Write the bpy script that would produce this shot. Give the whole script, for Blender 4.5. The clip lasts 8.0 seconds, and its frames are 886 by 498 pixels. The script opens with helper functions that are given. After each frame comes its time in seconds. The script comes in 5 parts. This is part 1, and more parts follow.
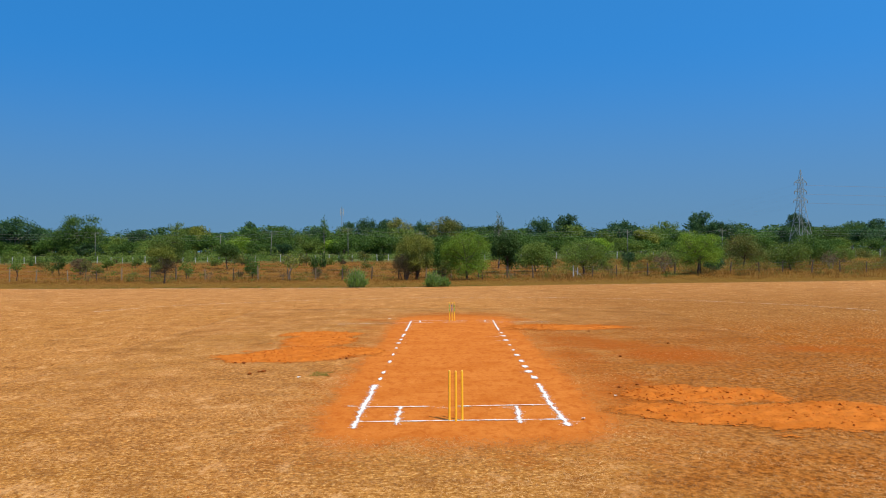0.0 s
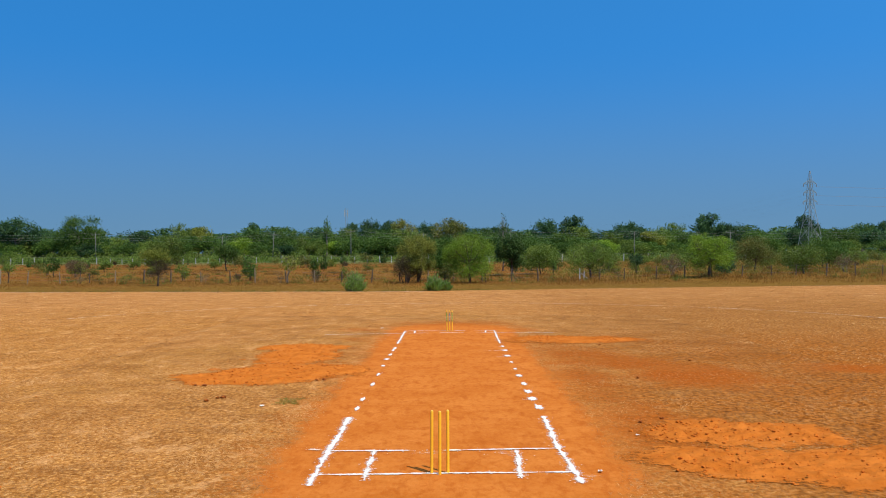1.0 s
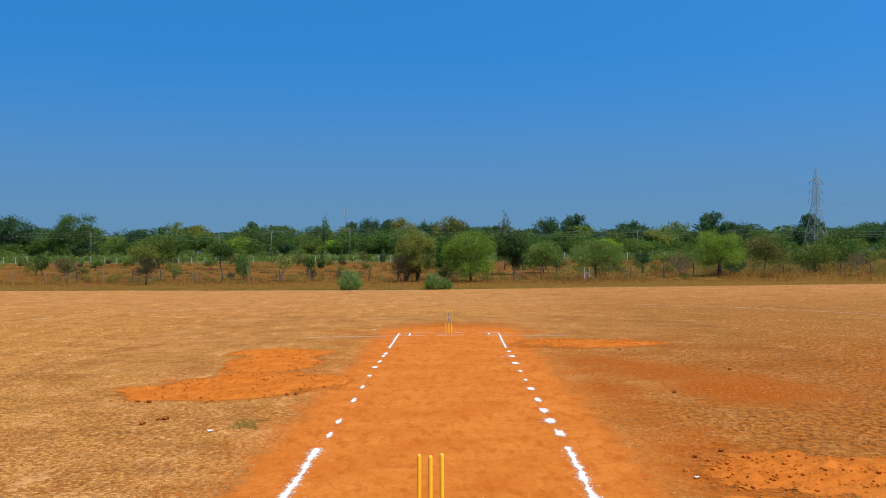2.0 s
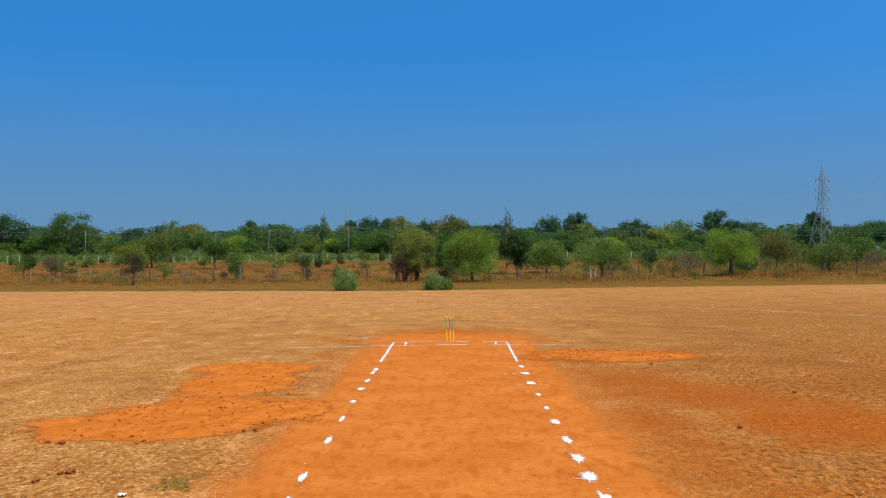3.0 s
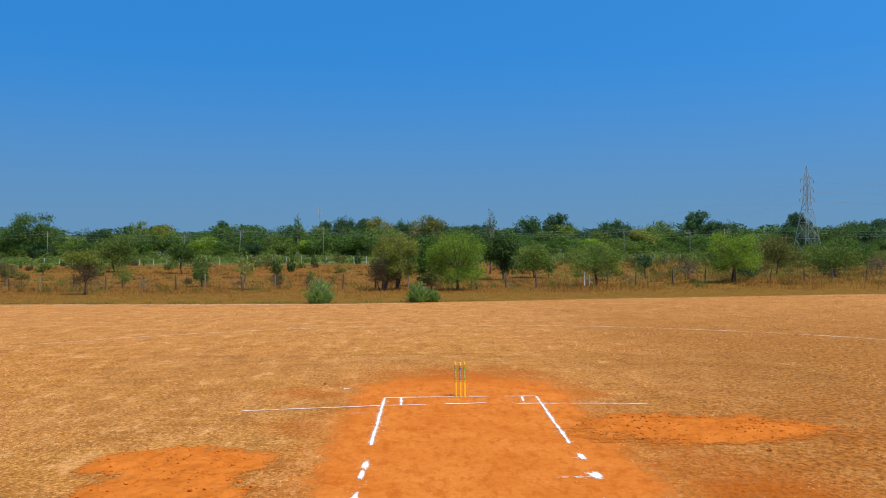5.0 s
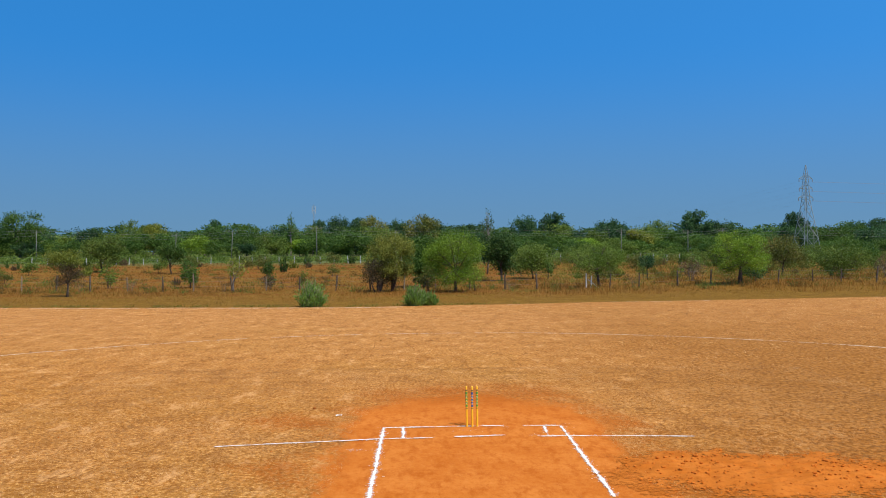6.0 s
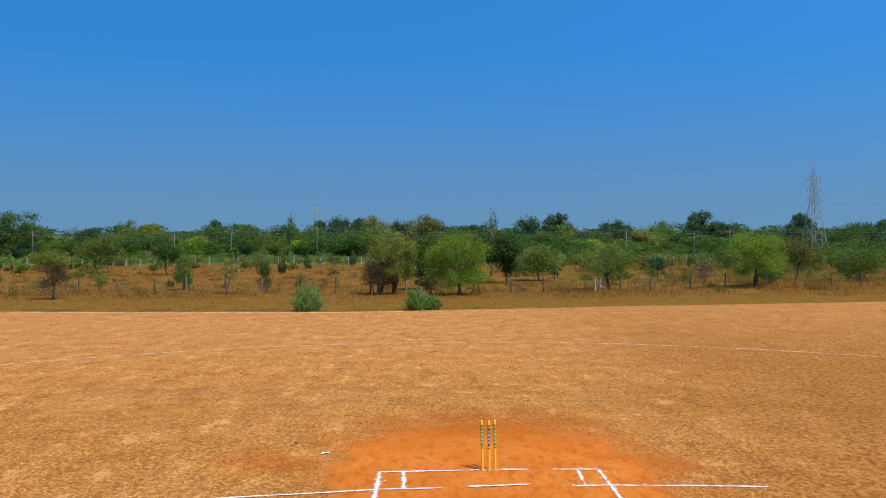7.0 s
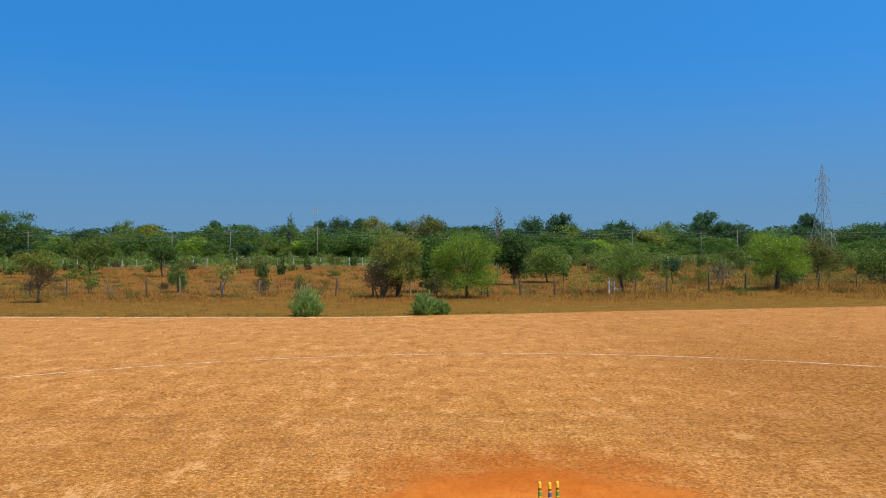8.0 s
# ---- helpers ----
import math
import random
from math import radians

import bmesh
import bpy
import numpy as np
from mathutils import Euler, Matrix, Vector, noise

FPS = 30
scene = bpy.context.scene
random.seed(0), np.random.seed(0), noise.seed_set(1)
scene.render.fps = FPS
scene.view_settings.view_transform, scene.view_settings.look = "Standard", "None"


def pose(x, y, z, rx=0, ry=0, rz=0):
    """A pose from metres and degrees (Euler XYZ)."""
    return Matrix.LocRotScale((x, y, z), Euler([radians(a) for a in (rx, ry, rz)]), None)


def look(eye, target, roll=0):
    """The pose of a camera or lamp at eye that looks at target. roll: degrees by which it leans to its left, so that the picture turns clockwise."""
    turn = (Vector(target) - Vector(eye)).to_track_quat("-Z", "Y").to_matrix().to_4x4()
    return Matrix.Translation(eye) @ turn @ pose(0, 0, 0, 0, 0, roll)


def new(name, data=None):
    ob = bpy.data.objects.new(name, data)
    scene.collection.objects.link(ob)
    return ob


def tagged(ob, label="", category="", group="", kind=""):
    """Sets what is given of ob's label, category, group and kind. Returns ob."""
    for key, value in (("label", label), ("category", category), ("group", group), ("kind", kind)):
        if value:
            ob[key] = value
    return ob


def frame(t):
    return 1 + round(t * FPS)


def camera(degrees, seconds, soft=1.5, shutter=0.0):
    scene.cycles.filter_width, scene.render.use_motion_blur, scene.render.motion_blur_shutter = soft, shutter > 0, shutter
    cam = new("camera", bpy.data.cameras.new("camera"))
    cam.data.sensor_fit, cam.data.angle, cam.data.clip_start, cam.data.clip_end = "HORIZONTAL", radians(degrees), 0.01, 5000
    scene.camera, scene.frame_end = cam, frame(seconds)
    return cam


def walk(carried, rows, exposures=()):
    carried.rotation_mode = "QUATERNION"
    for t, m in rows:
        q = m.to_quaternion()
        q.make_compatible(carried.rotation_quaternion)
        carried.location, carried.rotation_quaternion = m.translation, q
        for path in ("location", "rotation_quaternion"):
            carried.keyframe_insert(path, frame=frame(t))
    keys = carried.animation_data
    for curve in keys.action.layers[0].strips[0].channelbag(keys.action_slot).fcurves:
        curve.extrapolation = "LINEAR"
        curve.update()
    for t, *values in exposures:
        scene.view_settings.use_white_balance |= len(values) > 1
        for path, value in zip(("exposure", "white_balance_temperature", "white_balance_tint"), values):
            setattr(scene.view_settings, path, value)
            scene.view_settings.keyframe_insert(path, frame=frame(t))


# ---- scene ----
cam = camera(53.8, 8.0, soft=1.0)
PATH = [
    (0, (-0.153, -33.119, 2.473), (-0.164, -31.119, 2.488), -0.4),
    (0.5, (0.018, -31.914, 2.571), (-0.004, -29.914, 2.584), -0.2),
    (1, (0.121, -30.459, 2.582), (0.098, -28.459, 2.6), -0.3),
    (1.5, (0.156, -28.962, 2.442), (0.132, -26.962, 2.46), -0.3),
    (3, (0.107, -23.981, 2.378), (0.082, -21.982, 2.393), -0.3),
    (3.5, (0.003, -22.509, 2.596), (-0.02, -20.509, 2.612), -0.4),
    (4, (-0.271, -20.824, 2.716), (-0.293, -18.824, 2.731), -0.3),
    (4.5, (-0.485, -19.232, 2.808), (-0.478, -17.232, 2.823), -0.3),
    (6, (-0.861, -15.278, 3.024), (-0.815, -13.279, 3.036), -0.3),
    (6.5, (-0.917, -13.812, 3.028), (-0.873, -11.812, 3.042), -0.2),
    (7, (-0.913, -12.349, 3.055), (-0.871, -10.349, 3.069), -0.2),
    (7.5, (-1.04, -10.839, 3.059), (-0.998, -8.84, 3.074), -0.2),
    (8, (-1.292, -9.006, 3.052), (-1.251, -7.006, 3.068), -0.2),
]
walk(cam, [(t, look(eye, target, roll)) for t, eye, target, roll in PATH], exposures=[(0, 0.44), (2.8, 0.44), (4, 0.51), (6, 0.48), (7.5, 0.47), (8, 0.53)])

# ---- world, sun and exposure ----
SUN_EL, SUN_ROT = 57.0, 140.0
world = bpy.data.worlds.new("sky")
scene.world = world
world.use_nodes = True
wt = world.node_tree
wt.nodes.clear()
w_sky = wt.nodes.new("ShaderNodeTexSky")
w_sky.sky_type = "NISHITA"
w_sky.sun_disc = False
w_sky.sun_elevation, w_sky.sun_rotation = radians(SUN_EL), radians(SUN_ROT)
w_sky.air_density, w_sky.dust_density, w_sky.ozone_density = 1.0, 0.6, 3.0
w_co = wt.nodes.new("ShaderNodeTexCoord")
w_map = wt.nodes.new("ShaderNodeMapping")
w_map.inputs["Location"].default_value = (0, 0, 0.46)
w_map.inputs["Scale"].default_value = (1, 1, 0.5)
wt.links.new(w_co.outputs["Generated"], w_map.inputs["Vector"])
wt.links.new(w_map.outputs["Vector"], w_sky.inputs["Vector"])
w_gam = wt.nodes.new("ShaderNodeGamma")
w_gam.inputs["Gamma"].default_value = 1.1
w_hue = wt.nodes.new("ShaderNodeHueSaturation")
w_hue.inputs["Saturation"].default_value = 1.31
w_hue.inputs["Hue"].default_value = 0.495
w_bg = wt.nodes.new("ShaderNodeBackground")
w_bg.inputs["Strength"].default_value = 0.150
w_out = wt.nodes.new("ShaderNodeOutputWorld")
wt.links.new(w_sky.outputs["Color"], w_gam.inputs["Color"])
wt.links.new(w_gam.outputs["Color"], w_hue.inputs["Color"])
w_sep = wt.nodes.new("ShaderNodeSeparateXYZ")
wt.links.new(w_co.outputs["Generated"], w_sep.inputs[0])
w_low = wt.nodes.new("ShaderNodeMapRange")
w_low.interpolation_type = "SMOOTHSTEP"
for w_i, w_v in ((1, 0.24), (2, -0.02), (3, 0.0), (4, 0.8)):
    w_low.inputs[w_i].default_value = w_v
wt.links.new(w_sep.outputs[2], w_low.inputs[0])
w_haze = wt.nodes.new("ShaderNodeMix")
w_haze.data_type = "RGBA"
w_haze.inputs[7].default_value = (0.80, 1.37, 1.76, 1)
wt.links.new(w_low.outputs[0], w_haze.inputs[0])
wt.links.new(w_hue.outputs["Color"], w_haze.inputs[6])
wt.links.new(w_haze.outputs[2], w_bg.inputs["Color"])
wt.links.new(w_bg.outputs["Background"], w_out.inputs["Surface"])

sun_data = bpy.data.lights.new("sun", "SUN")
sun_data.energy, sun_data.angle, sun_data.color = 4.2, radians(0.53), (1.0, 0.92, 0.78)
sun = new("sun", sun_data)
s_az, s_el = radians(SUN_ROT), radians(SUN_EL)
sun.matrix_world = look((30 * math.sin(s_az), 30 * math.cos(s_az), 45), (30 * math.sin(s_az) - math.sin(s_az) * math.cos(s_el), 30 * math.cos(s_az) - math.cos(s_az) * math.cos(s_el), 45 - math.sin(s_el)))


# ---- node helpers and materials ----
def node(nt, kind, ins=None, operation="", use_clamp=False, interpolation_type="", vector_type="", data_type="", blend_type=""):
    n = nt.nodes.new(kind)
    if operation:
        n.operation = operation
    if use_clamp:
        n.use_clamp = True
    if interpolation_type:
        n.interpolation_type = interpolation_type
    if vector_type:
        n.vector_type = vector_type
    if data_type:
        n.data_type = data_type
    if blend_type:
        n.blend_type = blend_type
    for k, v in (ins or {}).items():
        s = n.inputs[k]
        if isinstance(v, bpy.types.NodeSocket):
            nt.links.new(v, s)
        elif isinstance(v, (tuple, list)) and s.type == "RGBA" and len(v) == 3:
            s.default_value = (*v, 1)
        else:
            s.default_value = v
    return n


def math_n(nt, op, a, b=0.0, clamp=False):
    return node(nt, "ShaderNodeMath", {0: a, 1: b}, op, clamp).outputs[0]


def mixc(nt, fac, a, b, blend="MIX"):
    n = node(nt, "ShaderNodeMix", None, data_type="RGBA", blend_type=blend)
    for s, v in ((n.inputs[0], fac), (n.inputs[6], a), (n.inputs[7], b)):
        if isinstance(v, bpy.types.NodeSocket):
            nt.links.new(v, s)
        else:
            s.default_value = v if isinstance(v, (int, float)) else (*v, 1)
    return n.outputs[2]


def ramp01(nt, v, lo, hi, a=0.0, b=1.0):
    return node(nt, "ShaderNodeMapRange", {0: v, 1: lo, 2: hi, 3: a, 4: b}, interpolation_type="SMOOTHSTEP").outputs[0]


def noise_n(nt, vec, scale, detail=3.0, rough=0.55):
    return node(nt, "ShaderNodeTexNoise", {"Vector": vec, "Scale": scale, "Detail": detail, "Roughness": rough}).outputs["Fac"]


def start_mat(name):
    m = bpy.data.materials.new(name)
    m.use_nodes = True
    m.node_tree.nodes.clear()
    return m, m.node_tree


def finish(nt, colour, rough=0.8, height=None, dist=0.01, strength=0.6, metal=0.0, spec=0.3):
    ins = {"Base Color": colour, "Roughness": rough, "Metallic": metal, "Specular IOR Level": spec}
    if height is not None:
        ins["Normal"] = node(nt, "ShaderNodeBump", {"Height": height, "Distance": dist, "Strength": strength}).outputs[0]
    b = node(nt, "ShaderNodeBsdfPrincipled", ins)
    node(nt, "ShaderNodeOutputMaterial", {"Surface": b.outputs[0]})


def plain_mat(name, c1, c2, scale, rough=0.7, metal=0.0, bump=0.003, spec=0.3, dirt=None):
    """Two colours mixed by a fine and a coarse noise, with fine relief."""
    m, nt = start_mat(name)
    co = node(nt, "ShaderNodeTexCoord").outputs["Object"]
    fine, coarse = noise_n(nt, co, scale, 4), noise_n(nt, co, scale * 0.17, 2)
    rnd = node(nt, "ShaderNodeObjectInfo").outputs["Random"]
    f = ramp01(nt, math_n(nt, "ADD", math_n(nt, "MULTIPLY", fine, 0.6), math_n(nt, "MULTIPLY", coarse, 0.4)), 0.36, 0.64)
    f = math_n(nt, "ADD", f, math_n(nt, "MULTIPLY", math_n(nt, "SUBTRACT", rnd, 0.5), 0.4), True)
    col = mixc(nt, f, c1, c2)
    if dirt:
        col = mixc(nt, ramp01(nt, noise_n(nt, co, scale * 0.4, 5, 0.7), 0.55, 0.72, 0, 0.7), col, dirt)
    finish(nt, col, rough, fine, bump, 0.6, metal, spec)
    return m


def leaf_mat(name, c1, c2, c3, rough=0.6, through_light=0.42):
    """Leaves: colour by leaf, by tree and by a slow drift through the crown, with some light passing through."""
    m, nt = start_mat(name)
    geo = node(nt, "ShaderNodeNewGeometry")
    isl = geo.outputs["Random Per Island"]
    rnd = node(nt, "ShaderNodeObjectInfo").outputs["Random"]
    co = node(nt, "ShaderNodeTexCoord").outputs["Object"]
    slow = ramp01(nt, noise_n(nt, co, 0.55, 3), 0.3, 0.7)
    f = math_n(nt, "ADD", math_n(nt, "MULTIPLY", isl, 0.24), math_n(nt, "MULTIPLY", slow, 0.76), True)
    col = mixc(nt, f, c1, c2)
    col = mixc(nt, ramp01(nt, math_n(nt, "ADD", isl, math_n(nt, "MULTIPLY", slow, 0.5)), 1.05, 1.5, 0, 0.6), col, c3)
    val = node(nt, "ShaderNodeMapRange", {0: rnd, 3: 0.78, 4: 1.22}).outputs[0]
    col = node(nt, "ShaderNodeHueSaturation", {"Color": col, "Value": val}).outputs[0]
    d = node(nt, "ShaderNodeBsdfPrincipled", {"Base Color": col, "Roughness": rough, "Specular IOR Level": 0.25})
    t = node(nt, "ShaderNodeBsdfTranslucent", {"Color": col})
    mx = node(nt, "ShaderNodeMixShader", {0: through_light, 1: d.outputs[0], 2: t.outputs[0]})
    node(nt, "ShaderNodeOutputMaterial", {"Surface": mx.outputs[0]})
    return m


# Bare-soil shapes on the field: centre x, y, half sizes, turn in degrees, strength
STAINS = [
    (3.0, -5.6, 1.3, 2.4, 0, 0.5),
    (4.2, -9.0, 1.5, 4.6, 20, 0.6),
    (5.2, -11.4, 2.0, 2.6, 20, 0.66),
    (9.2, -10.5, 2.0, 1.2, 0, 0.58),
    (2.7, -12.0, 1.3, 4.2, 0, 0.56),
    (-2.7, -10.6, 1.2, 2.6, 0, 0.6),
    (-2.5, -6.5, 0.9, 3.0, 0, 0.4),
    (12.5, -8.6, 2.6, 0.8, -8, 0.4),
    (-2.7, -2.9, 1.3, 1.0, 0, 0.45),
    (-3.2, 0.7, 1.0, 1.1, 0, 0.54),
    (3.0, -8.3, 1.1, 3.4, 0, 0.6),
    (-2.6, -14.0, 0.9, 2.4, 0, 0.35),
    (2.9, -17.5, 1.3, 4.5, 0, 0.62),
    (-2.5, -3.2, 0.7, 2.2, 0, 0.4),
    (2.5, 0.3, 0.9, 1.2, 0, 0.6),
    (1.6, 5.2, 1.4, 0.7, 0, 0.3),
    (-4.5, -6.0, 1.9, 1.6, 20, 0.35),
    (0.2, 3.2, 3.2, 2.4, 0, 0.55),
    (0.05, 1.6, 2.2, 2.3, 0, 1.0),
]
PITCH = (0.05, -9.55, 2.02, 11.5)


def edge_y(x):
    """Where the mown field ends."""
    return 35.0 + 0.22 * max(x + 6, 0) + 0.085 * max(-6 - x, 0)


def smooth(v, lo, hi):
    u = min(max((v - lo) / (hi - lo), 0), 1)
    return u * u * (3 - 2 * u)


def ground_z(x, y):
    """Height of the ground: flat field, then a slow rise to the woods."""
    z = 0.0172 * max(min(y, 330) - 62, 0)
    z += 0.45 * smooth(x, 8, 32) * smooth(y, 47, 61) * (1 - smooth(y, 110, 160))
    out = smooth(abs(x), 7, 25) + smooth(y, 5, 30) + smooth(-y, 24, 40)
    z += 0.05 * min(out, 1) * noise.noise((x * 0.11, y * 0.11, 3.1))
    z += 0.10 * smooth(y, 48, 75) * noise.noise((x * 0.16, y * 0.16, 7.7))
    return z


def ground_material():
    m, nt = start_mat("ground")
    co = node(nt, "ShaderNodeTexCoord").outputs["Object"]
    wob = node(nt, "ShaderNodeTexNoise", {"Vector": co, "Scale": 1.1, "Detail": 6.0, "Roughness": 0.65})
    off = node(nt, "ShaderNodeVectorMath", {0: wob.outputs["Color"], 1: (0.5, 0.5, 0.5)}, operation="SUBTRACT").outputs[0]
    off = node(nt, "ShaderNodeVectorMath", {0: off, 3: 1.3}, operation="SCALE").outputs[0]
    pw = node(nt, "ShaderNodeVectorMath", {0: co, 1: off}, operation="ADD").outputs[0]
    xyz = node(nt, "ShaderNodeSeparateXYZ", {0: co})
    xw = node(nt, "ShaderNodeSeparateXYZ", {0: pw})
    n_big, n_mid = noise_n(nt, co, 0.16, 4), noise_n(nt, co, 0.9, 5, 0.6)
    stretch = node(nt, "ShaderNodeMapping", {"Vector": co, "Scale": (1.0, 0.55, 1.0)}).outputs[0]
    n_fine, n_tiny = noise_n(nt, stretch, 14.0, 6, 0.7), noise_n(nt, co, 48.0, 4, 0.7)
    n_tuft = noise_n(nt, co, 17.0, 4, 0.66)
    # mown straw
    straw = mixc(nt, ramp01(nt, n_fine, 0.36, 0.62), (0.22, 0.077, 0.014), (0.50, 0.22, 0.055))
    straw = mixc(nt, ramp01(nt, n_tiny, 0.47, 0.72, 0, 0.8), straw, (0.62, 0.34, 0.09))
    straw = mixc(nt, ramp01(nt, n_mid, 0.45, 0.7, 0, 0.6), straw, (0.25, 0.092, 0.015))
    straw = mixc(nt, ramp01(nt, n_big, 0.42, 0.66, 0, 0.45), straw, (0.36, 0.155, 0.025))
    n_hue = noise_n(nt, node(nt, "ShaderNodeMapping", {"Vector": co, "Location": (17, 4, 0)}).outputs[0], 0.13, 3)
    straw = mixc(nt, ramp01(nt, n_hue, 0.5, 0.7, 0, 0.35), straw, (0.36, 0.18, 0.033))
    rows = noise_n(nt, node(nt, "ShaderNodeMapping", {"Vector": co, "Rotation": (0, 0, radians(24)), "Scale": (0.22, 2.0, 1)}).outputs[0], 1.6, 4, 0.6)
    straw = mixc(nt, ramp01(nt, rows, 0.5, 0.68, 0, 0.4), straw, (0.24, 0.09, 0.016))
    straw = mixc(nt, ramp01(nt, rows, 0.48, 0.3, 0, 0.3), straw, (0.52, 0.26, 0.07))
    straw = mixc(nt, ramp01(nt, n_tuft, 0.47, 0.35, 0, 0.7), straw, (0.13, 0.042, 0.007))
    straw = mixc(nt, ramp01(nt, n_tuft, 0.54, 0.63, 0, 0.85), straw, (0.68, 0.40, 0.135))
    straw = mixc(nt, ramp01(nt, xw.outputs[1], 2.0, 26.0, 0, 0.4), straw, (0.45, 0.225, 0.085))
    n_far = noise_n(nt, node(nt, "ShaderNodeMapping", {"Vector": co, "Rotation": (0, 0, radians(-9)), "Scale": (1.2, 0.5, 1)}).outputs[0], 1.6, 7, 0.78)
    straw = mixc(nt, ramp01(nt, n_far, 0.49, 0.40, 0, 0.55), straw, (0.23, 0.092, 0.020))
    straw = mixc(nt, ramp01(nt, n_far, 0.54, 0.63, 0, 0.62), straw, (0.64, 0.36, 0.145))
    n_clump = noise_n(nt, node(nt, "ShaderNodeMapping", {"Vector": co, "Rotation": (0, 0, radians(12)), "Scale": (1.0, 0.7, 1)}).outputs[0], 10.0, 5, 0.74)
    straw = mixc(nt, ramp01(nt, n_clump, 0.47, 0.38, 0, 0.5), straw, (0.17, 0.060, 0.012))
    straw = mixc(nt, ramp01(nt, n_clump, 0.55, 0.64, 0, 0.55), straw, (0.68, 0.40, 0.16))
    patchy = math_n(nt, "ADD", math_n(nt, "MULTIPLY", math_n(nt, "SUBTRACT", n_big, 0.5), 7.0), math_n(nt, "MULTIPLY", math_n(nt, "SUBTRACT", n_mid, 0.5), 3.5))
    xq = math_n(nt, "ADD", xw.outputs[0], patchy)
    yq = math_n(nt, "ADD", xw.outputs[1], patchy)
    near = math_n(nt, "MULTIPLY", ramp01(nt, yq, -31.0, -22.0), ramp01(nt, xq, 40.0, 20.0))
    east = math_n(nt, "MULTIPLY", math_n(nt, "MULTIPLY", ramp01(nt, xq, 0.8, 8.5), near), ramp01(nt, xw.outputs[1], 34.0, 8.0, 0.35, 1.0))
    straw = mixc(nt, math_n(nt, "MULTIPLY", east, 0.78), straw, mixc(nt, ramp01(nt, n_clump, 0.38, 0.62), (0.13, 0.050, 0.010), (0.38, 0.17, 0.042)))
    # browner, more trodden ground on the sunward side
    tread = math_n(nt, "MULTIPLY", math_n(nt, "MULTIPLY", ramp01(nt, xq, 0.2, 5.2), near), ramp01(nt, xw.outputs[1], 3.0, -9.0))
    straw = mixc(nt, math_n(nt, "MULTIPLY", tread, ramp01(nt, n_mid, 0.3, 0.62, 0.45, 0.85)), straw, mixc(nt, ramp01(nt, n_clump, 0.38, 0.60), (0.13, 0.038, 0.005), (0.40, 0.135, 0.018)))
    # clay
    clay = mixc(nt, ramp01(nt, n_mid, 0.3, 0.7), (0.455, 0.138, 0.020), (0.54, 0.188, 0.035))
    clay = mixc(nt, ramp01(nt, n_fine, 0.42, 0.72, 0, 0.5), clay, (0.40, 0.10, 0.011))
    scuff = noise_n(nt, node(nt, "ShaderNodeMapping", {"Vector": co, "Scale": (1.5, 0.6, 1)}).outputs[0], 3.4, 5, 0.68)
    clay = mixc(nt, ramp01(nt, scuff, 0.47, 0.66, 0, 0.6), clay, (0.35, 0.083, 0.008))
    clay = mixc(nt, ramp01(nt, n_clump, 0.52, 0.64, 0, 0.4), clay, (0.37, 0.088, 0.010))
    clay = mixc(nt, ramp01(nt, n_clump, 0.45, 0.36, 0, 0.3), clay, (0.58, 0.225, 0.055))
    clay = mixc(nt, ramp01(nt, n_tiny, 0.60, 0.80, 0, 0.45), clay, (0.62, 0.29, 0.10))
    clay = mixc(nt, ramp01(nt, n_tiny, 0.42, 0.25, 0, 0.5), clay, (0.30, 0.07, 0.008))
    # pitch: a long box with rounded ends
    cx, cy, hx, hy = PITCH
    ax = math_n(nt, "DIVIDE", math_n(nt, "ABSOLUTE", math_n(nt, "SUBTRACT", xw.outputs[0], cx)), hx)
    ay = math_n(nt, "DIVIDE", math_n(nt, "ABSOLUTE", math_n(nt, "SUBTRACT", xw.outputs[1], cy)), hy)
    box = math_n(nt, "POWER", math_n(nt, "ADD", math_n(nt, "POWER", ax, 7.0), math_n(nt, "POWER", ay, 16.0)), 0.125)
    mask = ramp01(nt, box, 1.34, 0.90)
    pit = ramp01(nt, box, 1.42, 0.92)
    mask = math_n(nt, "MAXIMUM", mask, ramp01(nt, box, 1.85, 0.95, 0, 0.5))
    for sx, sy, rx, ry, turn, power in STAINS:
        mp = node(nt, "ShaderNodeMapping", {"Vector": pw, "Location": (sx, sy, 0), "Rotation": (0, 0, radians(turn)), "Scale": (rx, ry, 1e6)}, vector_type="TEXTURE").outputs[0]
        ln = node(nt, "ShaderNodeVectorMath", {0: mp}, operation="LENGTH").outputs[1]
        mask = math_n(nt, "MAXIMUM", mask, ramp01(nt, ln, 1.6, 0.2, 0, power))
    grit = math_n(nt, "ADD", mask, math_n(nt, "ADD", math_n(nt, "MULTIPLY", math_n(nt, "SUBTRACT", n_fine, 0.5), 0.85), math_n(nt, "MULTIPLY", math_n(nt, "SUBTRACT", n_mid, 0.5), 0.5)))
    mask = ramp01(nt, math_n(nt, "MULTIPLY", grit, ramp01(nt, mask, 0.0, 0.2)), 0.18, 0.82)
    dust = mixc(nt, ramp01(nt, n_fine, 0.35, 0.65), (0.22, 0.052, 0.005), (0.38, 0.102, 0.011))
    dust = mixc(nt, ramp01(nt, n_tiny, 0.55, 0.75, 0, 0.35), dust, (0.42, 0.15, 0.02))
    field = mixc(nt, mask, straw, mixc(nt, pit, dust, clay))
    field = mixc(nt, 1.0, field, (0.925, 0.865, 0.785), "MULTIPLY")
